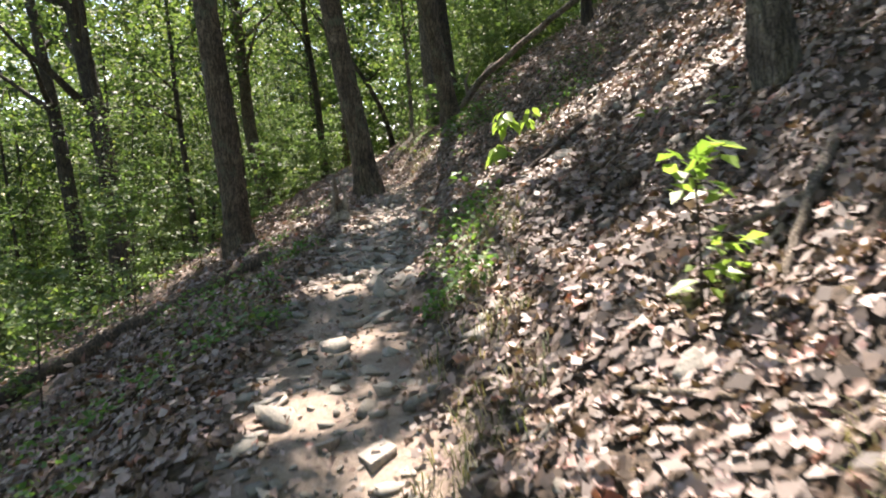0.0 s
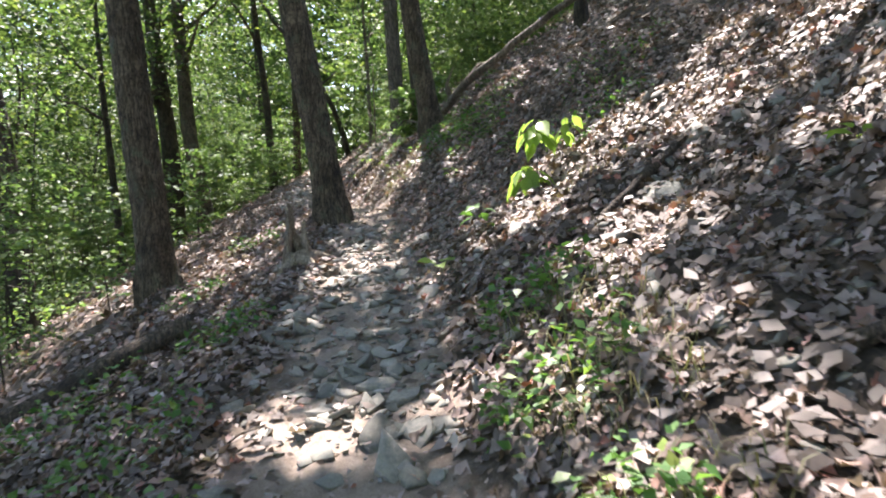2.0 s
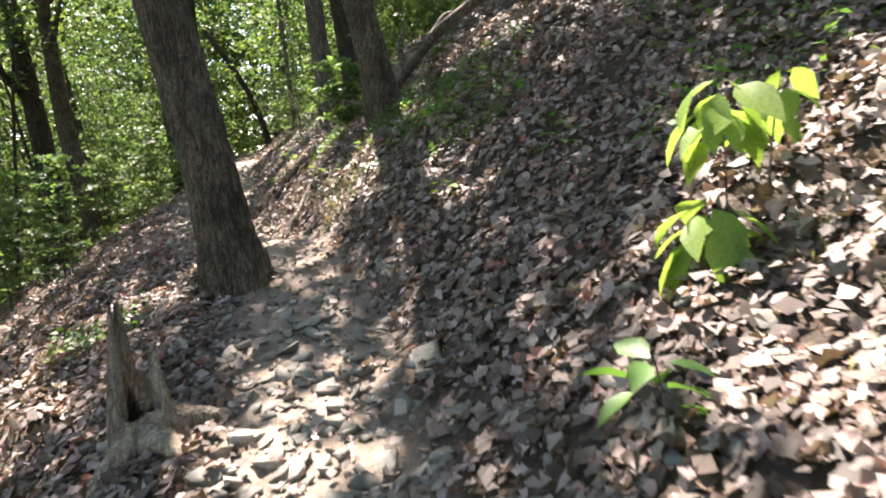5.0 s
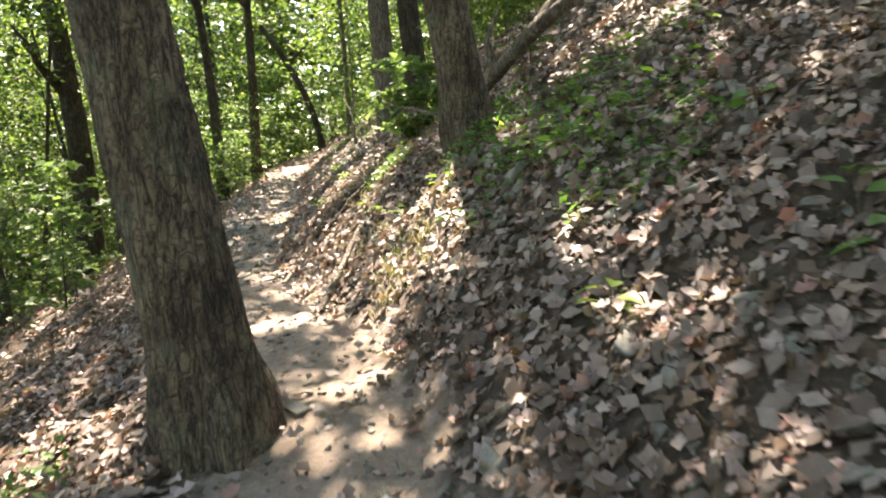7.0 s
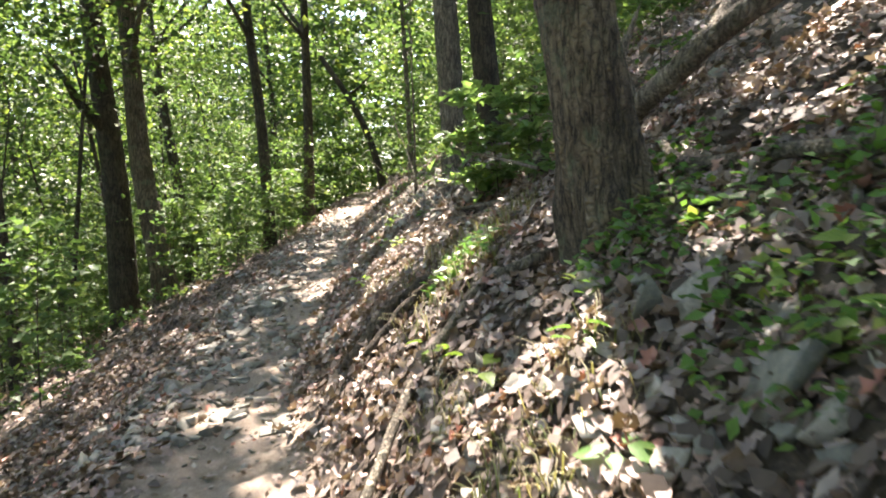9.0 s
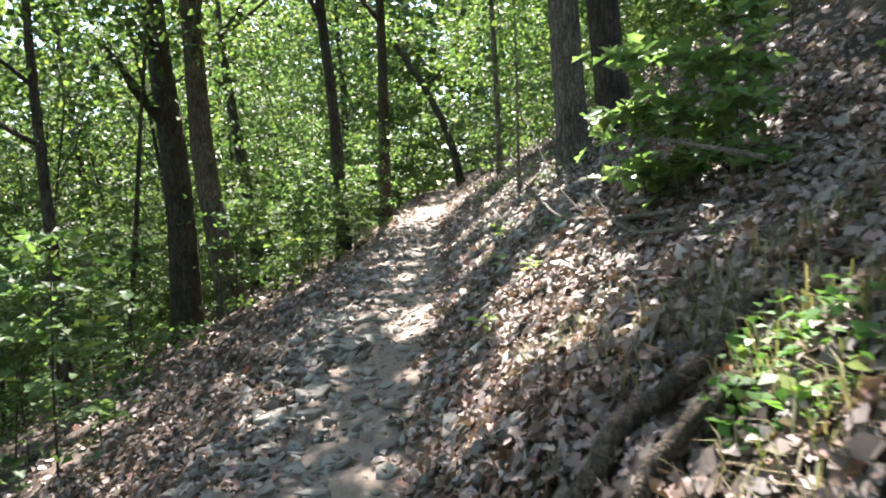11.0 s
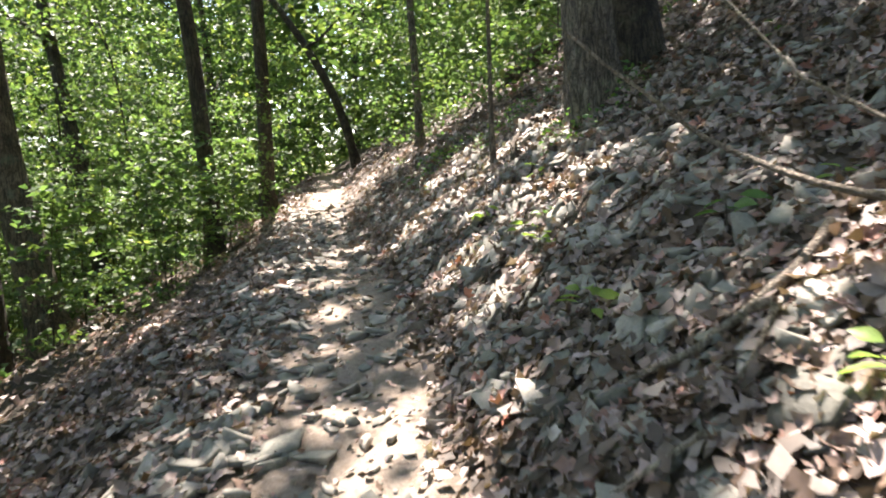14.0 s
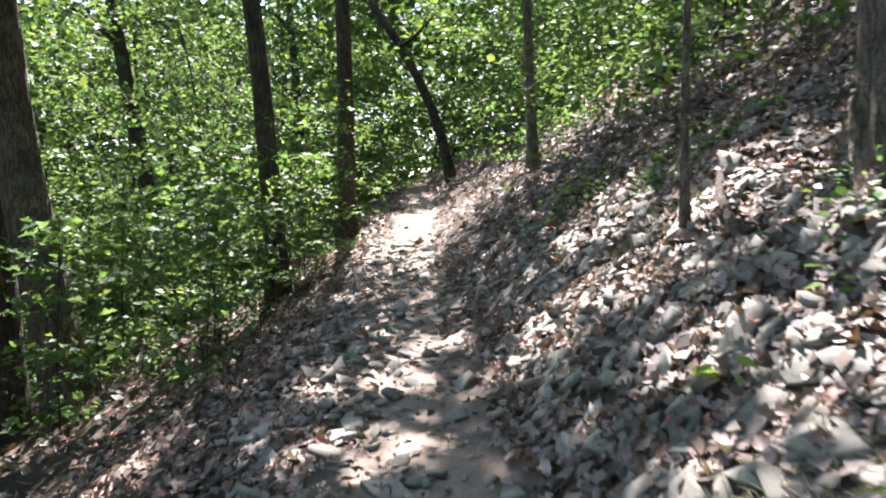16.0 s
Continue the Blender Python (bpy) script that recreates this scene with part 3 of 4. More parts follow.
# never in view: added behind the start to keep skylight off the trunks
stuff("sky_block_leaves", sprays(far_rng, 650, 50, -40, 34, -42, -4, 0, 17, 1.6, .6), LEAF_CANOPY, "unseen green leaf mass added behind the start to block skylight", "foliage")
# out of view overhead, added to darken the shade at the start
stuff("start_shade_leaves", sprays(far_rng, 380, 38, -10, 9, -10, 6, 8.5, 14, .8, .28), LEAF_CANOPY, "unseen green leaves added overhead to shade the start of the walk", "foliage")
stuff("edge_shrubbery", sprays(far_rng, 200, 34, -7, -4, 28, 40, .04, 1.1, .2, .065, lambda c: (c[:, 0] - trail_x(c[:, 1]) < -2.1) & (c[:, 0] - trail_x(c[:, 1]) > -3.6)), LEAF_UNDER, "low leafy shrub growth along the trail's lower edge", "foliage")
stuff("edge_thicket", sprays(np.random.RandomState(77), 250, 30, -8, -3, 31.5, 42, .15, 3.0, .32, .1, lambda c: (c[:, 0] - trail_x(c[:, 1]) < np.interp(c[:, 1], [25, 30, 36], [-2.2, -1.3, -.85])) & (c[:, 0] - trail_x(c[:, 1]) > -3.4)), LEAF_UNDER, "leafy green thicket leaning over the trail's lower edge", "foliage")
stuff("trail_end_leaves", sprays(far_rng, 520, 60, -16, 10, 48, 62, .1, 7, .7, .26, None, 1.2), LEAF_UNDER, "green thicket beyond the trail's bend", "foliage")
stuff("bank_shrubs", sprays(far_rng, 520, 34, -3, 7, 31, 47, .05, 2.4, .32, .1, off_trail(-99, 1.2), 1.5), LEAF_UNDER, "low green shrubs over the bank above the trail", "foliage")
stuff("bank_leaves", sprays(far_rng, 520, 36, -3, 9, 27, 46, .1, 4.5, .5, .12, off_trail(-99, 1.6), 1.6), LEAF_UNDER, "green shrub leaves on the upper bank", "foliage")


# ---- leaf litter ----
def litter(rng, n, dlo, dhi, ylo, yhi, size, shape, thin, tilt=.4):
    d, y = rng.uniform(dlo, dhi, n), rng.uniform(ylo, yhi, n)
    x = d + trail_x(y)
    patch = bumps(x * 1.7 + 9, y * 1.7) * 9
    bare = np.exp(-((d + .1) / .62) ** 4) * np.interp(y, [0, 9, 11, 16, 19, 24, 40], [.985, .96, .95, .985, .95, .95, .96]) * thin
    stony = np.interp(y, [18, 22, 25], [0, .2, .45]) * np.clip((d - .2) * 3, 0, 1) * (d < 3)
    k = rng.rand(n) > np.clip(np.maximum(bare, stony) + np.where(patch > 1.2, .2, 0), 0, .98)
    x, y = x[k], y[k]
    p = np.stack([x, y, height(x, y) + rng.uniform(.004, .035, len(x))], -1)
    fr = turns(len(p), rng, slope_normal(x, y), tilt)
    return leaf_cloud(p, rng.uniform(.6, 1.35, len(p)) * size, fr, shape, np.clip(rng.normal(.35, .5, len(p)), -.6, 1.6), rng)


lit_rng = np.random.RandomState(8)
stuff("leaf_litter", litter(lit_rng, 80000, -3.0, 4.2, .2, 31, .078, LOBED, 1.0), LITTER, "brown curled oak leaves fallen over the slope", "leaf litter")
stuff("leaf_litter", litter(lit_rng, 26000, 3.7, 14, -2, 46, .12, KITE, 1.0), LITTER, "brown fallen leaves over the upper slope", "leaf litter")
stuff("leaf_litter", litter(lit_rng, 22000, -12, -2.8, -2, 46, .12, KITE, 1.0), LITTER, "brown fallen leaves over the lower slope", "leaf litter")
stuff("leaf_litter", litter(lit_rng, 11000, -2.8, 3.9, 31, 46, .11, KITE, 1.0), LITTER, "brown fallen leaves where the trail bends away", "leaf litter")
stuff("leaf_litter", litter(lit_rng, 13000, .3, 3.2, 17, 31, .078, LOBED, .6), LITTER, "brown and grey fallen leaves lodged between the stones", "leaf litter")
stuff("leaf_litter", litter(lit_rng, 82000, -3.0, 3.6, .4, 31, .078, KITE, 1.02, .16), LITTER_OLD, "grey-brown matted leaves of earlier years beneath the fresh fall", "leaf litter")
stuff("leaf_crumbs", litter(lit_rng, 46000, -2.2, 2.6, .2, 42, .034, KITE, .5), LITTER, "small broken leaf scraps and bark crumbs on the soil", "leaf litter")


# ---- stones ----
def stone_mesh(rng, flat):
    """An angular slab with an uneven outline and a chipped upper edge."""
    n = rng.randint(4, 7)
    a = np.linspace(0, 6.28, n, endpoint=False) + rng.uniform(-.38, .38, n)
    r = rng.uniform(.3, .6, n)
    out = np.stack([np.cos(a) * r * rng.uniform(1.0, 1.5), np.sin(a) * r], -1)
    rings = []
    tip, roll_ = rng.normal(0, .18), rng.normal(0, .18)
    for scale, z in ((.95, -.5), (1.0, .4), (.95, .5)):
        o = out * scale * rng.uniform(.92, 1.08, (n, 1))
        rings.append(np.c_[o, z * flat + rng.normal(0, .03 * flat, n) + o[:, 0] * tip * (z > 0) + o[:, 1] * roll_ * (z > 0)])
    v = np.vstack(rings + [[(0, 0, .52 * flat)]])
    f = []
    for k in range(2):
        for j in range(n):
            q = (j + 1) % n
            f += [(k * n + j, k * n + q, (k + 1) * n + q), (k * n + j, (k + 1) * n + q, (k + 1) * n + j)]
    for j in range(n):
        f.append((3 * n, 2 * n + j, 2 * n + (j + 1) % n))
    f += [(0, j + 1, j) for j in range(1, n - 1)]
    return v, np.array(f)


st_rng = np.random.RandomState(21)
STONES = [stone_mesh(st_rng, st_rng.uniform(.1, .3)) for _ in range(16)]
STONE_MESHES = [mesh("stone", v, f, STONE) for v, f in STONES]


def stone_frame(rng, x, y, size, lift=.12, tilt=.2):
    n = slope_normal(np.array([x]), np.array([y]))
    fr = turns(1, rng, n, tilt)[0]
    m = Matrix([[*fr.T[k], 0] for k in range(3)] + [[0, 0, 0, 1]])
    m.translation = (x, y, float(height(x, y)) + lift * size * .6)
    return m @ Matrix.Diagonal((size, size, size, 1))


def stone_at(rng, x, y, size, label="flat grey-brown angular stone lying on the trail"):
    ob = tagged(new("stone", STONE_MESHES[rng.randint(16)]), label, "stone", "loose stones")
    ob.matrix_basis = stone_frame(rng, x, y, size)
    return ob


for x, y, size in ((.18, 8.26, .24), (.42, 8.1, .2), (-.45, 9.0, .16), (-1.35, 9.3, .2), (-1.0, 8.2, .18), (-.25, 8.0, .2), (-.6, 5.9, .2), (-.45, 5.5, .16), (-.85, 3.4, .2), (-.35, 2.95, .18), (-.5, 4.9, .22), (.1, 13.6, .2), (.25, 14.1, .24), (.3, 13.9, .18), (-2.75, 20.3, .24), (-2.7, 19.7, .2), (-2.6, 21.0, .2), (-1.1, 20.3, .24), (-1.2, 23.75, .26), (-.6, 20.2, .2), (-.4, 20.6, .2), (-.7, 24.3, .22), (-1.0, 12.9, .18), (1.2, 7.3, .3), (1.6, 7.8, .26), (1.9, 6.0, .28), (.02, 15.6, .14), (.06, 15.3, .18), (.0, 15.0, .2), (.12, 14.75, .22), (.25, 14.6, .18)):
    stone_at(st_rng, x, y, size)
for k in range(52):
    y = st_rng.uniform(19.2, 22.4)
    stone_at(st_rng, float(trail_x(y)) - .62 + st_rng.normal(0, .13), y, st_rng.uniform(.1, .24), "flat greenish-grey stone heaped along the trail's lower edge")
for k in range(230):
    y = st_rng.choice([st_rng.uniform(2, 7), st_rng.uniform(6.5, 11.5), st_rng.uniform(17, 30), st_rng.uniform(18, 27)])
    d = st_rng.normal(-.05, .5) if y < 16 else st_rng.choice([st_rng.normal(-.8, .25), st_rng.uniform(.5, 2.4), st_rng.uniform(.5, 1.6)])
    stone_at(st_rng, d + float(trail_x(y)), y, st_rng.uniform(.09, .2), "angular grey-brown stone lying loose among leaves")


def scree(rng, n):
    vs, fs, base = [], [], 0
    for k in range(n):
        v, f = STONES[rng.randint(16)]
        zone = rng.rand()
        if zone < .12:
            y, d = rng.choice([rng.uniform(1, 12), rng.uniform(6, 12)]), rng.normal(-.1, .5)
        elif zone < .22:
            y, d = rng.uniform(4, 12), rng.uniform(.6, 3.6)
        elif zone < .48:
            y, d = rng.uniform(16.5, 33), rng.choice([rng.normal(-.85, .22), rng.normal(-.85, .25), rng.normal(-.1, .45)])
        elif zone < .53:
            y, d = rng.uniform(12.4, 16), rng.uniform(.7, 2.2)
        else:
            y, d = rng.choice([rng.uniform(18, 31), rng.uniform(21, 28)]), abs(rng.normal(0, 1.4)) + .5
        size = rng.choice([rng.uniform(.03, .08), rng.uniform(.05, .13)]) * (1.35 if y > 16 else 1.0)
        m = np.array(stone_frame(rng, d + float(trail_x(y)), y, size, .2, .26))
        vs.append(v @ m[:3, :3].T + m[:3, 3])
        fs.append(f + base)
        base += len(v)
    return np.vstack(vs), np.vstack(fs)


def gravel(rng, n):
    vs, fs, base = [], [], 0
    for k in range(n):
        v, f = STONES[rng.randint(16)]
        y, d = rng.uniform(1.5, 30), rng.normal(-.1, .42)
        m = np.array(stone_frame(rng, d + float(trail_x(y)), y, rng.uniform(.014, .045), .3, .4))
        vs.append(v @ m[:3, :3].T + m[:3, 3])
        fs.append(f + base)
        base += len(v)
    return np.vstack(vs), np.vstack(fs)


stuff("gravel", gravel(np.random.RandomState(33), 2200), SCREE, "small grey-brown gravel trodden into the trail", "gravel")
stuff("scree", scree(np.random.RandomState(31), 7400), SCREE, "grey-brown angular rubble strewn over trail and slope", "stones")


# ---- dead wood ----
def ground_run(pairs, lift):
    return [(x, y, float(height(x, y)) + lift + up) for x, y, up in pairs]


def wood(name, points, r0, r1, mat, label, category, twigs=(), sides=9, rough=0.0, seed=3):
    """A fallen limb or log with its side twigs."""
    pts = bent(points, 22)
    rng = np.random.RandomState(seed)
    pts = pts + rng.normal(0, r0 * .12, pts.shape)
    top = tagged(new(name), label, category)
    top.location = tuple(pts[0])
    v, f = tube(pts - pts[0], np.linspace(r0, r1, 22), sides, rough, 0, seed)
    shaft = part("shaft", mesh("shaft", v, f, mat, rough == 0), top)
    for tw in twigs:
        q = bent(tw, 10) - pts[0]
        tv, tf = tube(q, np.linspace(r1 * .8 + r0 * .15, .003, 10), 6, 0, 0, seed)
        part("twig", mesh("twig", tv, tf, mat, True), shaft)
    return top


wood("fallen_log", ground_run([(-2.15, 8.9, 0), (-3.1, 8.35, 0), (-4.2, 7.7, 0), (-6.0, 6.7, 0)], .07), .085, .11, ROTTEN_WOOD, "dark rotting log lying below the trail", "log", sides=16, rough=.006)
wood("leaning_dead_trunk", [(.42, 17.7, 2.72), (.68, 17.07, 3.05), (.86, 16.5, 3.3), (1.29, 16.26, 3.62), (2.1, 15.9, 4.2), (3.3, 15.4, 5.0)], .075, .06, BARK_GREY, "bare dead trunk leaning up the slope beside an oak", "log",
     [[(1.0, 16.4, 3.42), (1.2, 16.6, 3.7), (1.7, 16.7, 3.85)], [(.7, 17.0, 3.08), (.62, 17.0, 3.4), (.8, 17.1, 3.8)]], 14, .005)
wood("fallen_limb", ground_run([(.72, 16.5, .05), (.66, 16.1, .05), (.68, 15.74, .05), (.8, 15.12, .05), (.86, 14.65, .05), (1.0, 14.1, .03)], .03), .026, .036, BARK_GREY, "grey dead limb lying across the leafy bank", "branch",
     [ground_run([(.68, 15.74, .05), (.5, 15.5, .04), (.36, 15.25, .03), (.19, 15.05, .02)], .02), ground_run([(.75, 15.3, .05), (.9, 15.6, .08), (1.1, 15.8, .05)], .02)])
wood("fallen_log", [(.55, 33.1, float(height(.55, 33.1)) + .1), (1.2, 33.4, float(height(1.2, 33.4)) + .2), (2.2, 33.9, float(height(2.2, 33.9)) + .25)], .16, .13, ROTTEN_WOOD, "thick dark log fallen on the upper slope", "log", sides=14, rough=.008)
wood("dead_branch", [(.55, 19.15, 2.72), (.1, 19.65, 2.52), (-.35, 20.02, 2.43), (-.56, 20.34, 2.44), (-.74, 20.63, 2.42), (-.83, 21.0, 2.53), (-.92, 21.36, 2.66), (-1.1, 21.38, 2.82), (-1.35, 21.37, 3.03), (-1.5, 21.4, 3.15)], .024, .005, DEAD_WOOD, "pale bare forked dead branch reaching out over the bank", "branch",
     [[(-.54, 20.3, 2.43), (-.63, 20.42, 2.52), (-.72, 20.56, 2.65), (-.8, 20.8, 2.75), (-.9, 21.15, 3.12), (-1.05, 21.6, 3.48), (-1.15, 21.8, 3.8)], [(-.76, 20.7, 2.7), (-.72, 20.75, 2.78), (-.66, 20.8, 2.86)], [(-1.0, 21.4, 3.3), (-1.05, 21.3, 3.5), (-1.0, 21.2, 3.75)]])
wood("dead_branch", [(.4, 19.1, 2.8), (.0, 19.6, 2.95), (-.25, 20.2, 3.05), (-.5, 20.9, 3.25)], .018, .006, DEAD_WOOD, "thin bare dead branch among the shrub leaves", "branch", [[(-.05, 19.7, 2.96), (.1, 20.2, 3.0), (.2, 20.7, 3.2)]])
wood("dead_branch", [(.45, 17.6, 2.55), (.05, 18.6, 2.45), (-.35, 19.6, 2.35), (-.5, 19.9, 2.5), (-.62, 20.2, 2.9)], .022, .005, DEAD_WOOD, "pale bare branch fallen from the bank towards the trail", "branch",
     [[(-.3, 19.5, 2.36), (-.7, 19.7, 2.3), (-1.0, 20.1, 2.2)], [(-.45, 19.8, 2.5), (-.35, 19.9, 2.8), (-.55, 20.1, 3.2)]])
wood("dead_stick", ground_run([(1.79, 3.34, 0), (1.5, 3.0, .02), (1.2, 2.6, 0)], .03), .028, .02, DEAD_WOOD, "weathered grey stick lying up the slope", "stick", [ground_run([(1.5, 3.0, 0), (1.15, 3.15, .02), (.95, 3.1, .02)], .03)])
wood("dead_stick", ground_run([(.62, 2.52, 0), (.78, 2.25, .01), (.95, 1.95, 0)], .03), .016, .012, DEAD_WOOD, "pale stick lying on dry leaves", "stick")
wood("dead_stick", ground_run([(.72, 4.9, 0), (1.05, 4.85, .02), (1.45, 4.85, 0), (1.9, 4.95, 0)], .03), .03, .035, ROTTEN_WOOD, "dark stick lying across the stony slope", "stick")
wood("dead_stick", ground_run([(.8, 7.3, 0), (1.15, 7.55, .02), (1.7, 7.9, 0)], .04), .025, .03, ROTTEN_WOOD, "brown stick half buried in leaves", "stick")
wood("dead_stick", ground_run([(-.35, 12.25, 0), (-.05, 12.12, 0)], .02), .018, .014, DEAD_WOOD, "short broken stick lying on the trail", "stick")
wood("dead_stick", ground_run([(-1.36, 21.01, 0), (-1.16, 20.85, .02), (-1.03, 20.75, .03), (-.8, 20.83, .03), (-.6, 21.0, .03)], .03), .012, .02, DEAD_WOOD, "thin crooked dead stick on the scree", "stick", [ground_run([(-1.03, 20.75, .03), (-1.0, 20.65, .04), (-1.1, 20.55, .03), (-1.21, 20.49, .02)], .03)])
wood("dead_stick", ground_run([(-1.5, 22.1, 0), (-1.15, 22.5, .01), (-.8, 23.1, .02)], .03), .011, .016, ROTTEN_WOOD, "dark twig lying along the bank", "stick")
wood("dead_stick", ground_run([(-.9, 25.2, 0), (-.75, 26.0, .02), (-.4, 27.0, 0)], .04), .03, .02, ROTTEN_WOOD, "dark branch lying among stones", "stick")
wood("root", ground_run([(-1.15, 16.6, 0), (-.85, 16.85, .03), (-.5, 17.0, .02), (-.3, 17.3, 0)], .06), .045, .03, ROTTEN_WOOD, "bare brown root running down the cut bank", "root")
wood("root", ground_run([(-1.0, 16.45, 0), (-.75, 16.6, .03), (-.4, 16.75, 0)], .055), .035, .025, ROTTEN_WOOD, "bare brown root beside another in the bank", "root")
wood("root", ground_run([(-1.0, 14.6, 0), (-.7, 15.6, .02), (-.35, 16.0, .02), (.05, 15.95, .05)], .01), .02, .03, BARK_GREY, "tree root showing in the trail's edge", "root")
stick_rng = np.random.RandomState(61)
for k in range(46):
    y = stick_rng.uniform(1.5, 32)
    d = stick_rng.choice([stick_rng.uniform(.5, 3.2), stick_rng.uniform(-3, -.7)])
    x, a, L = d + float(trail_x(y)), stick_rng.uniform(0, 6.28), stick_rng.uniform(.25, .8)
    run = [(x + math.cos(a) * L * q, y + math.sin(a) * L * q, .02 * math.sin(q * 3) + stick_rng.normal(0, .01)) for q in (0, .4, .7, 1)]
    wood("dead_stick", ground_run(run, .025), stick_rng.uniform(.006, .013), .004, DEAD_WOOD if k % 3 else ROTTEN_WOOD, "thin dead stick lying among fallen leaves", "stick", seed=k)


def make_stump(x, y):
    """A broken, splintered stump with root spurs."""
    rng = np.random.RandomState(17)
    top = tagged(new("tree_stump"), "weathered splintered tree stump at the trail's edge", "stump")
    top.location = (x, y, float(height(x, y)))
    n, rings = 28, 14
    a = np.linspace(0, 6.28, n, endpoint=False)
    tall = .1 + .42 * np.clip(np.cos(a - 2.5), 0, 1) ** 2 + .3 * np.clip(np.cos(a - .6), 0, 1) ** 5 + rng.uniform(-.05, .08, n)
    v = []
    for k in range(rings):
        q = k / (rings - 1)
        r = .125 * (1 - .3 * q) * (1 + .22 * np.cos(5 * a + q) + .1 * np.cos(9 * a)) + .10 * np.exp(-q * 5) * (.5 + .5 * np.cos(4 * a + 1))
        v.append(np.stack([np.cos(a) * r, np.sin(a) * r, -.12 + (tall + .12) * q], -1))
    for k in range(6):
        q = 1 - k / 5 * .6
        r = .062 * (1 + .2 * np.cos(5 * a))
        v.append(np.stack([np.cos(a) * r, np.sin(a) * r, tall * q], -1))
    i, j = np.meshgrid(np.arange(rings + 5), np.arange(n), indexing="ij")
    q = (j + 1) % n
    f = np.stack([i * n + j, i * n + q, (i + 1) * n + q, (i + 1) * n + j], -1).reshape(-1, 4)
    part("bole", mesh("bole", np.vstack(v), f, STUMP_WOOD), top)
    for b, L in ((.3, .34), (-.9, .3), (2.2, .26), (4.2, .3)):
        run = [(math.cos(b) * L * s_, math.sin(b) * L * s_, float(height(x + math.cos(b) * L * s_, y + math.sin(b) * L * s_)) - top.location.z + .09 * (1 - s_)) for s_ in (.1, .4, .7, 1)]
        rv, rf = tube(bent(run, 9), np.linspace(.075, .015, 9), 8)
        part("root_spur", mesh("root_spur", rv, rf, STUMP_WOOD), top)
    return top


make_stump(-1.47, 10.3).scale = (1.2, 1.2, 1.15)

# ---- saplings and low plants ----
def sapling_model(rng, tall, boughs, per, size, mat, label, droop=.15, spread_=.9):
    top = tagged(new("sapling"), label, "sapling", "saplings of the undergrowth")
    bend = rng.normal(0, .14, 2) * tall
    line = bent([(0, 0, -.1), (bend[0] * .2, bend[1] * .2, tall * .35), (bend[0] * .6, bend[1] * .6, tall * .7), (bend[0], bend[1], tall)], 14)
    v, f = tube(line, np.linspace(.005 + tall * .0032, .003, 14), 7)
    part("stem", mesh("stem", v, f, BARK_DARK, True), top)
    pos, tv, tf, base = [], [], [], 0
    for b in range(boughs):
        q = rng.uniform(.08, 1) ** .8
        i = min(13, int(q * 13))
        a = rng.uniform(0, 6.28)
        L = spread_ * (1.15 - .55 * q) * rng.uniform(.6, 1.2) * tall * .3
        end = np.array([math.cos(a) * L, math.sin(a) * L, L * rng.uniform(-.1, .55)])
        seg = [line[i], line[i] + end * .5 + np.array([0, 0, .06 * L]), line[i] + end - np.array([0, 0, droop * L])]
        w, g = tube(bent(seg, 6), np.linspace(.006 + .002 * L, .002, 6), 3)
        tv.append(w), tf.append(g + base)
        base += len(w)
        t = rng.uniform(.2, 1.05, per)[:, None]
        pos.append(seg[0] * (1 - t) + seg[2] * t + rng.normal(0, 1, (per, 3)) * np.array([.16, .16, .045]) * (L + .15))
    pos = np.vstack(pos)
    tagged(part("twig_spray", mesh("twig_spray", np.vstack(tv), np.vstack(tf), BARK_DARK), top), kind="stuff")
    lv, lf = leaf_cloud(pos, rng.uniform(.65, 1.3, len(pos)) * size, turns(len(pos), rng, tilt=.38), LOBED if size > .09 else KITE)
    tagged(part("foliage", mesh("foliage", lv, lf, mat), top), kind="stuff")
    return top


sap_rng = np.random.RandomState(77)
SAPLINGS = [sapling_model(sap_rng, tl, 22, 36, .085, LEAF_UNDER, "leafy green sapling in the undergrowth below the trail") for tl in (1.3, 1.9, 2.6, 3.4, 4.4, 5.2)]


def sapling_at(k, x, y, turn, scale=1.0, label=""):
    m = pose(x, y, float(height(x, y)), 0, 0, turn) @ Matrix.Diagonal((scale, scale, scale, 1))
    ob = copy_thing(SAPLINGS[k], m)
    ob.matrix_basis = m
    if label:
        tagged(ob, label)
    return ob


count = 0
for k in range(4000):
    if count >= 150:
        break
    y = sap_rng.uniform(11, 47)
    d = -sap_rng.uniform(3.0, 13) if sap_rng.rand() < .88 else sap_rng.uniform(2.6, 8)
    if d < 0 and (y < 23 and d > -4.2 - (23 - y) * .12):
        continue
    if d > 0 and y < 27 or 18 < y < 31 and -7.2 < d < 0:
        continue
    x = d + float(trail_x(y))
    sapling_at(sap_rng.randint(0, 6) if d < -3 else sap_rng.randint(0, 4), x, y, sap_rng.uniform(0, 360), sap_rng.uniform(.8, 1.25))
    count += 1
for x, y, k, sc in ((-3.5, 6.0, 1, .7), (-4.6, 10.6, 2, .9), (-5.8, 13.0, 2, 1.0), (-3.9, 4.4, 1, .9), (-5.4, 8.0, 2, .9), (-6.6, 16.5, 3, .9), (-5.4, 21.6, 1, .9), (-6.9, 22.6, 2, .9), (1.9, 22.7, 2, .7), (1.5, 19.0, 1, .8)):
    sapling_at(k, x, y, sap_rng.uniform(0, 360), sc)
for ob in SAPLINGS:
    ob.location = (-9.0 - SAPLINGS.index(ob), 20.0 + 3 * SAPLINGS.index(ob), float(height(-9.0 - SAPLINGS.index(ob), 20.0 + 3 * SAPLINGS.index(ob))))

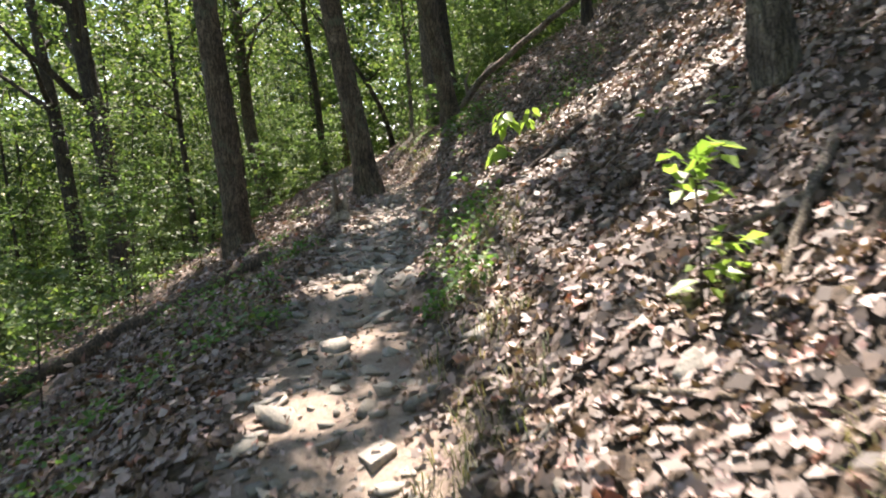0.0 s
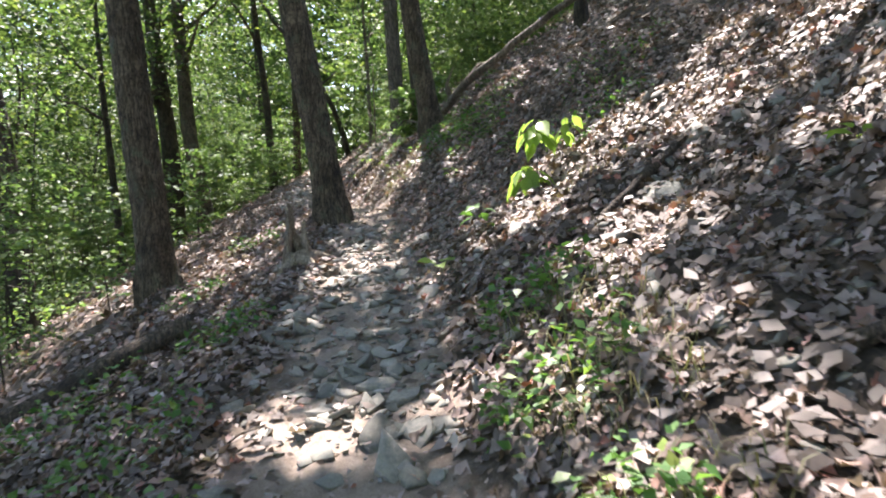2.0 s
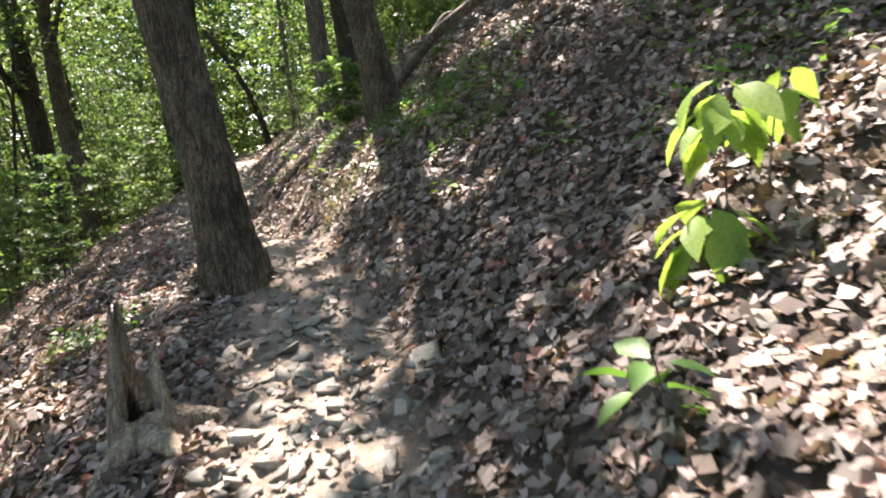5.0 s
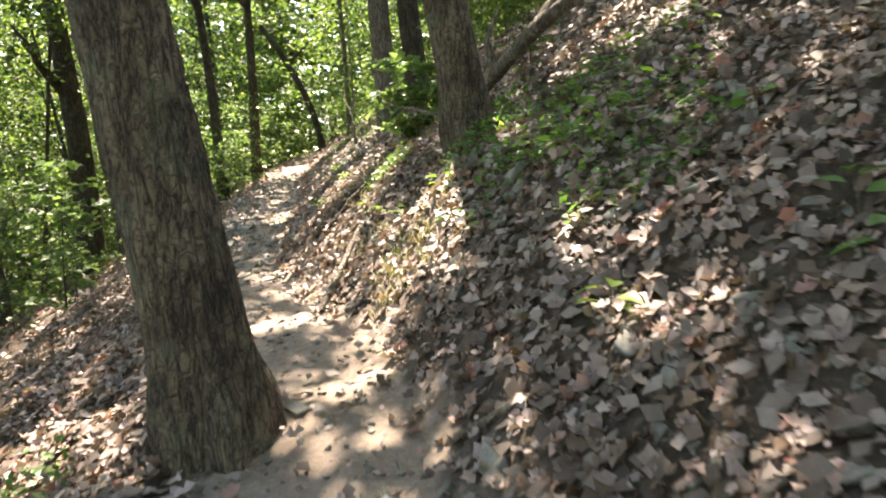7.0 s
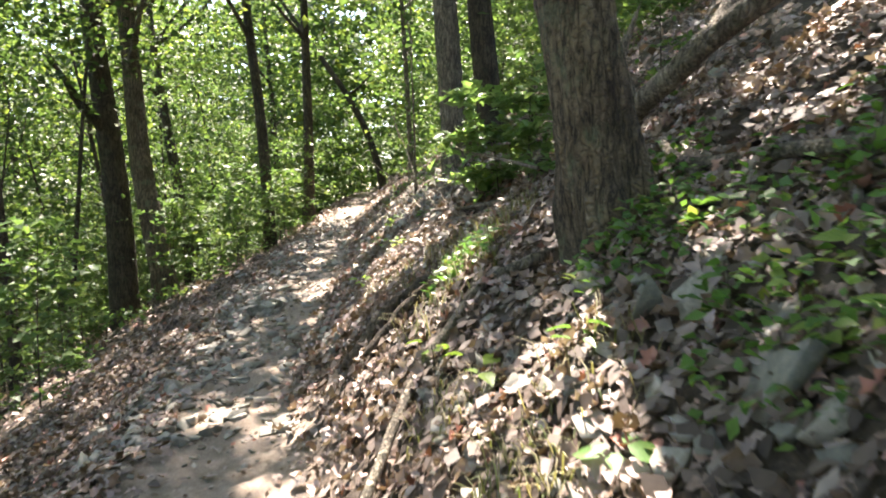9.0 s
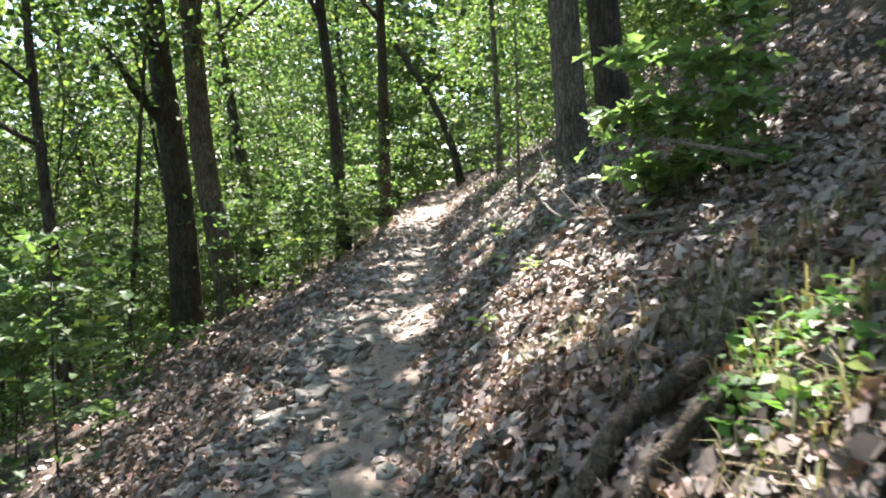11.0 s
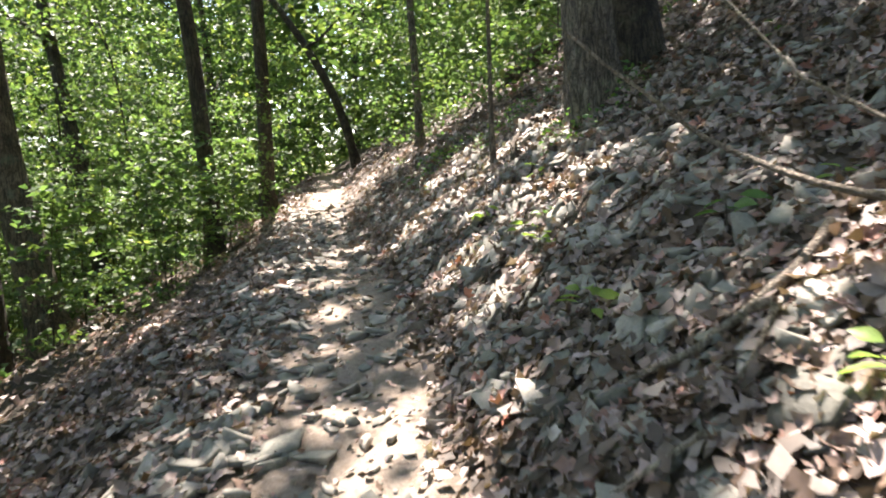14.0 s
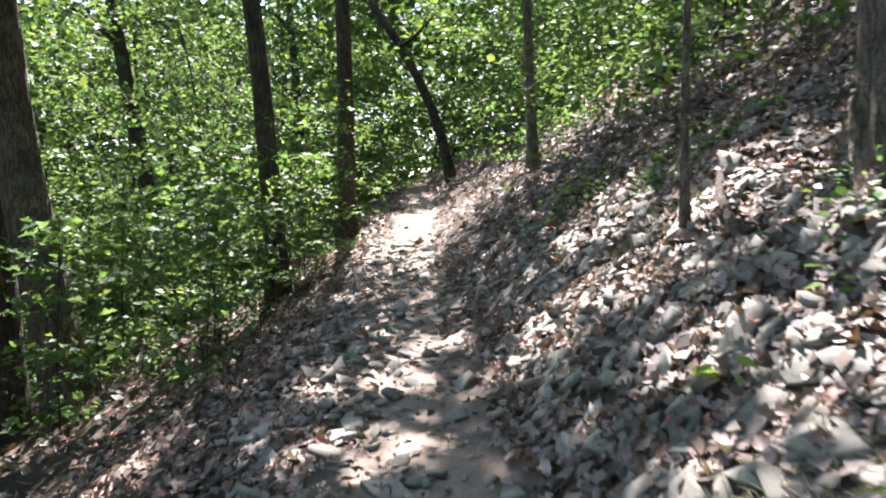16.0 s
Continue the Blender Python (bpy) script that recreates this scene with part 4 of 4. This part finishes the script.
broad = sapling_model(sap_rng, 2.3, 20, 15, .15, LEAF_UNDER, "broad-leaved green sapling beside the trail's lower edge", .2, 1.1)
broad.location = (-5.1, 20.4, float(height(-5.1, 20.4)))
for x, y, turn, sc in ((-7.4, 23.0, 70, 1.1), (-7.6, 26.6, 220, 1.2), (-6.8, 29.2, 10, 1.1), (-5.6, 31.0, 300, 1.0), (-4.9, 28.6, 25, .85), (-4.75, 30.0, 140, .75), (-5.2, 29.4, 260, .95), (-4.7, 31.6, 190, .8), (-4.9, 33.0, 330, .95), (-5.9, 31.6, 120, 1.3), (-5.2, 33.8, 40, 1.0), (-4.4, 13.0, 200, .8), (-5.0, 16.2, 90, .9)):
    m = pose(x, y, float(height(x, y)), 0, 0, turn) @ Matrix.Diagonal((sc, sc, sc, 1))
    copy_thing(broad, m).matrix_basis = m

LEAF_V, LEAF_F = leaf_cloud(np.zeros((1, 3)), 1.0, np.eye(3)[None], BROAD)
LEAF_MESHES = {m.name: mesh("leaf", LEAF_V, LEAF_F, m, True) for m in (LEAF_BRIGHT, LEAF_HERB)}


def seedling(x, y, tall, n, size, mat, label, rng, droop=.5, low=.5):
    """A single stem with a handful of broad leaves, each its own part."""
    top = tagged(new("seedling"), label, "plant", "seedlings on the bank")
    top.location = (x, y, float(height(x, y)))
    lean = rng.normal(0, .12, 2) * tall
    line = bent([(0, 0, -.03), (lean[0] * .4, lean[1] * .4, tall * .5), (lean[0], lean[1], tall)], 9)
    v, f = tube(line, np.linspace(.006, .002, 9), 6)
    stem = part("stem", mesh("stem", v, f, BARK_GREY, True), top)
    for k in range(n):
        i = min(8, int(8 * (low + (1 - low) * (k + 1) / n)))
        a = k * 2.4 + rng.uniform(-.3, .3)
        way = Vector((math.cos(a), math.sin(a), rng.uniform(-droop, .35) if droop < .8 else rng.uniform(-1.9 * droop, -.3)))
        at = Vector(line[i]) + way * size * rng.uniform(.1, .5)
        side = way.cross(Vector((0, 0, 1))).normalized()
        side = (side + Vector((0, 0, rng.normal(0, .35)))).normalized()
        up = side.cross(way).normalized()
        ob = part("leaf", LEAF_MESHES[mat.name], stem)
        s_ = size * rng.uniform(.75, 1.2)
        m = Matrix([[side[q] * s_, way.normalized()[q] * s_, up[q] * s_, at[q]] for q in range(3)] + [[0, 0, 0, 1]])
        ob.matrix_basis = m
    return top


pl_rng = np.random.RandomState(91)
pale = sapling_model(pl_rng, .78, 10, 7, .085, LEAF_BRIGHT, "slender sunlit sapling with pale yellow-green leaves", .1, 1.1)
pale.location = (1.0, 2.87, float(height(1.0, 2.87)))
shrub = sapling_model(pl_rng, 1.15, 20, 12, .15, LEAF_SHRUB, "leafy green shrub on the bank beneath dead branches", .25, 1.1)
shrub.location = (.1, 20.1, float(height(.1, 20.1)))
for x, y, turn, sc in ((.45, 20.3, 80, 1.1), (.35, 19.6, 200, .9), (-.12, 20.2, 320, 1.1)):
    tagged(copy_thing(shrub, pose(x, y, float(height(x, y)), 0, 0, turn))).scale = (sc, sc, sc)
seedling(1.02, 2.85, .16, 6, .12, LEAF_BRIGHT, "low clump of broad green leaves at a sapling's foot", pl_rng)
seedling(.84, 9.45, .74, 18, .21, LEAF_BRIGHT, "sunlit sapling with large drooping bright green leaves", pl_rng, 1.1, .75)
seedling(.76, 9.4, .3, 16, .2, LEAF_BRIGHT, "lower tier of large drooping bright green leaves", pl_rng, .9, .6)
seedling(1.1, 9.6, .5, 9, .15, LEAF_BRIGHT, "bright green sapling with drooping leaves", pl_rng, .9, .6)
seedling(.25, 8.76, .26, 8, .15, LEAF_HERB, "seedling with rounded pale green leaves", pl_rng)
seedling(-.14, 8.6, .1, 6, .17, LEAF_BRIGHT, "small oak seedling flat beside the trail", pl_rng, .2)
seedling(.27, 12.17, .14, 5, .12, LEAF_BRIGHT, "maple seedling with bright yellow-green leaves", pl_rng, .2)
seedling(-.6, 15.6, .12, 5, .1, LEAF_BRIGHT, "bright green seedling on the cut bank", pl_rng, .3)
seedling(-1.37, 19.79, .15, 7, .1, LEAF_BRIGHT, "small green seedling among brown leaves", pl_rng, .3)
seedling(-1.28, 21.54, .16, 8, .1, LEAF_BRIGHT, "green seedling among stones", pl_rng, .3)
seedling(-1.23, 22.7, .15, 7, .1, LEAF_BRIGHT, "green seedling on the stony bank", pl_rng, .3)
seedling(-1.2, 23.3, .1, 6, .1, LEAF_BRIGHT, "low green seedling at the scree's edge", pl_rng, .3)
for x, y in ((.4, 14.1), (.52, 13.85), (.62, 14.3), (.3, 14.45), (.22, 15.25), (.55, 14.95), (.8, 14.6), (.45, 15.5)):
    seedling(x, y, pl_rng.uniform(.12, .22), 13, pl_rng.uniform(.07, .1), LEAF_BRIGHT if y < 14.4 else LEAF_HERB, "leafy green herb growing through the bank's litter", pl_rng, .25, .15)
for k in range(44):
    y = pl_rng.choice([pl_rng.uniform(12.6, 15.4), pl_rng.uniform(12.6, 15.4), pl_rng.uniform(3, 12), pl_rng.uniform(18, 30)])
    d = pl_rng.uniform(.9, 3.0)
    if 7.0 < y < 8.8:
        continue
    seedling(d + float(trail_x(y)), y, pl_rng.uniform(.08, .2), pl_rng.randint(4, 8), pl_rng.uniform(.07, .13), LEAF_HERB if k % 3 else LEAF_BRIGHT, "low green seedling among leaf litter", pl_rng, .3)


def herbs(rng, spots, n, size, shape=KITE):
    pos = []
    for x, y, r, tall in spots:
        a, q = rng.uniform(0, 6.28, n), r * np.sqrt(rng.rand(n))
        px, py = x + np.cos(a) * q, y + np.sin(a) * q
        pos.append(np.stack([px, py, height(px, py) + rng.uniform(.02, tall, n)], -1))
    pos = np.vstack(pos)
    return leaf_cloud(pos, rng.uniform(.6, 1.3, len(pos)) * size, turns(len(pos), rng, tilt=.45), shape)


herb_rng = np.random.RandomState(101)
spots = [(.05, 4.6, .25, .22), (.1, 5.5, .3, .26), (.2, 6.5, .3, .26), (.27, 15.3, .3, .16), (.42, 14.1, .35, .2), (.6, 14.8, .5, .15), (.85, 13.6, .5, .15), (1.2, 14.6, .5, .2), (.7, 13.0, .4, .12), (-1.9, 6.3, .5, .2), (-2.3, 4.6, .6, .22), (-1.7, 8.0, .35, .2), (-2.6, 7.4, .5, .25), (-1.5, 5.2, .35, .15), (-2.2, 3.2, .5, .2), (.5, 15.9, .3, .2), (-.45, 16.6, .25, .15), (-2.3, 12.6, .4, .2), (-2.6, 10.6, .4, .2), (1.6, 10.5, .6, .25), (2.2, 11.8, .7, .3), (-.3, 24.8, .5, .2), (-.5, 27.2, .5, .25), (-1.3, 28.6, .5, .2)]
stuff("herb_layer", herbs(herb_rng, spots, 240, .055), LEAF_HERB, "low green herbs growing through the leaf litter", "plants")


def grass(rng, spots, n):
    vs = []
    for x, y, r, tall in spots:
        a, q = rng.uniform(0, 6.28, n), r * np.sqrt(rng.rand(n))
        px, py = x + np.cos(a) * q, y + np.sin(a) * q
        b = rng.uniform(0, 6.28, n)
        L = rng.uniform(.4, 1, n) * tall
        foot = np.stack([px, py, height(px, py) - .01], -1)
        lean = np.stack([np.cos(b), np.sin(b), np.zeros(n)], -1)
        w = np.stack([-np.sin(b), np.cos(b), np.zeros(n)], -1) * .0035
        mid = foot + lean * (L * .3)[:, None] + np.array([0, 0, 1]) * (L * .65)[:, None]
        tip = foot + lean * (L * .85)[:, None] + np.array([0, 0, 1]) * (L * .75)[:, None]
        vs.append(np.stack([foot - w, foot + w, mid + w * .8, mid - w * .8, tip], 1))
    v = np.vstack(vs)
    o = (np.arange(len(v)) * 5)[:, None, None]
    f = (np.array([(0, 1, 2), (0, 2, 3), (3, 2, 4)])[None] + o).reshape(-1, 3)
    return v.reshape(-1, 3), f


spots = [(.1, 3.7, .3, .2), (.2, 4.5, .3, .22), (.3, 5.3, .3, .22), (.35, 5.8, .3, .24), (.3, 6.4, .3, .24), (.2, 3.0, .25, .15), (.05, 2.6, .25, .15), (-.42, 14.4, .22, .2), (-.45, 14.0, .2, .15), (-.55, 15.2, .2, .15), (-.35, 16.8, .3, .2), (-.5, 16.2, .3, .25), (-.3, 16.9, .35, .3), (-.6, 17.4, .3, .3), (-.1, 17.5, .3, .3), (-.2, 14.6, .3, .2), (.9, 8.4, .35, .15), (1.3, 9.0, .4, .15), (-1.3, 23.6, .25, .15), (-1.0, 26.4, .3, .2), (-.9, 18.2, .3, .2), (1.05, 1.55, .2, .12)]
stuff("grass_tufts", grass(np.random.RandomState(111), spots, 110), GRASS, "dry yellow-green grass tufts along the trail's edge", "grass")
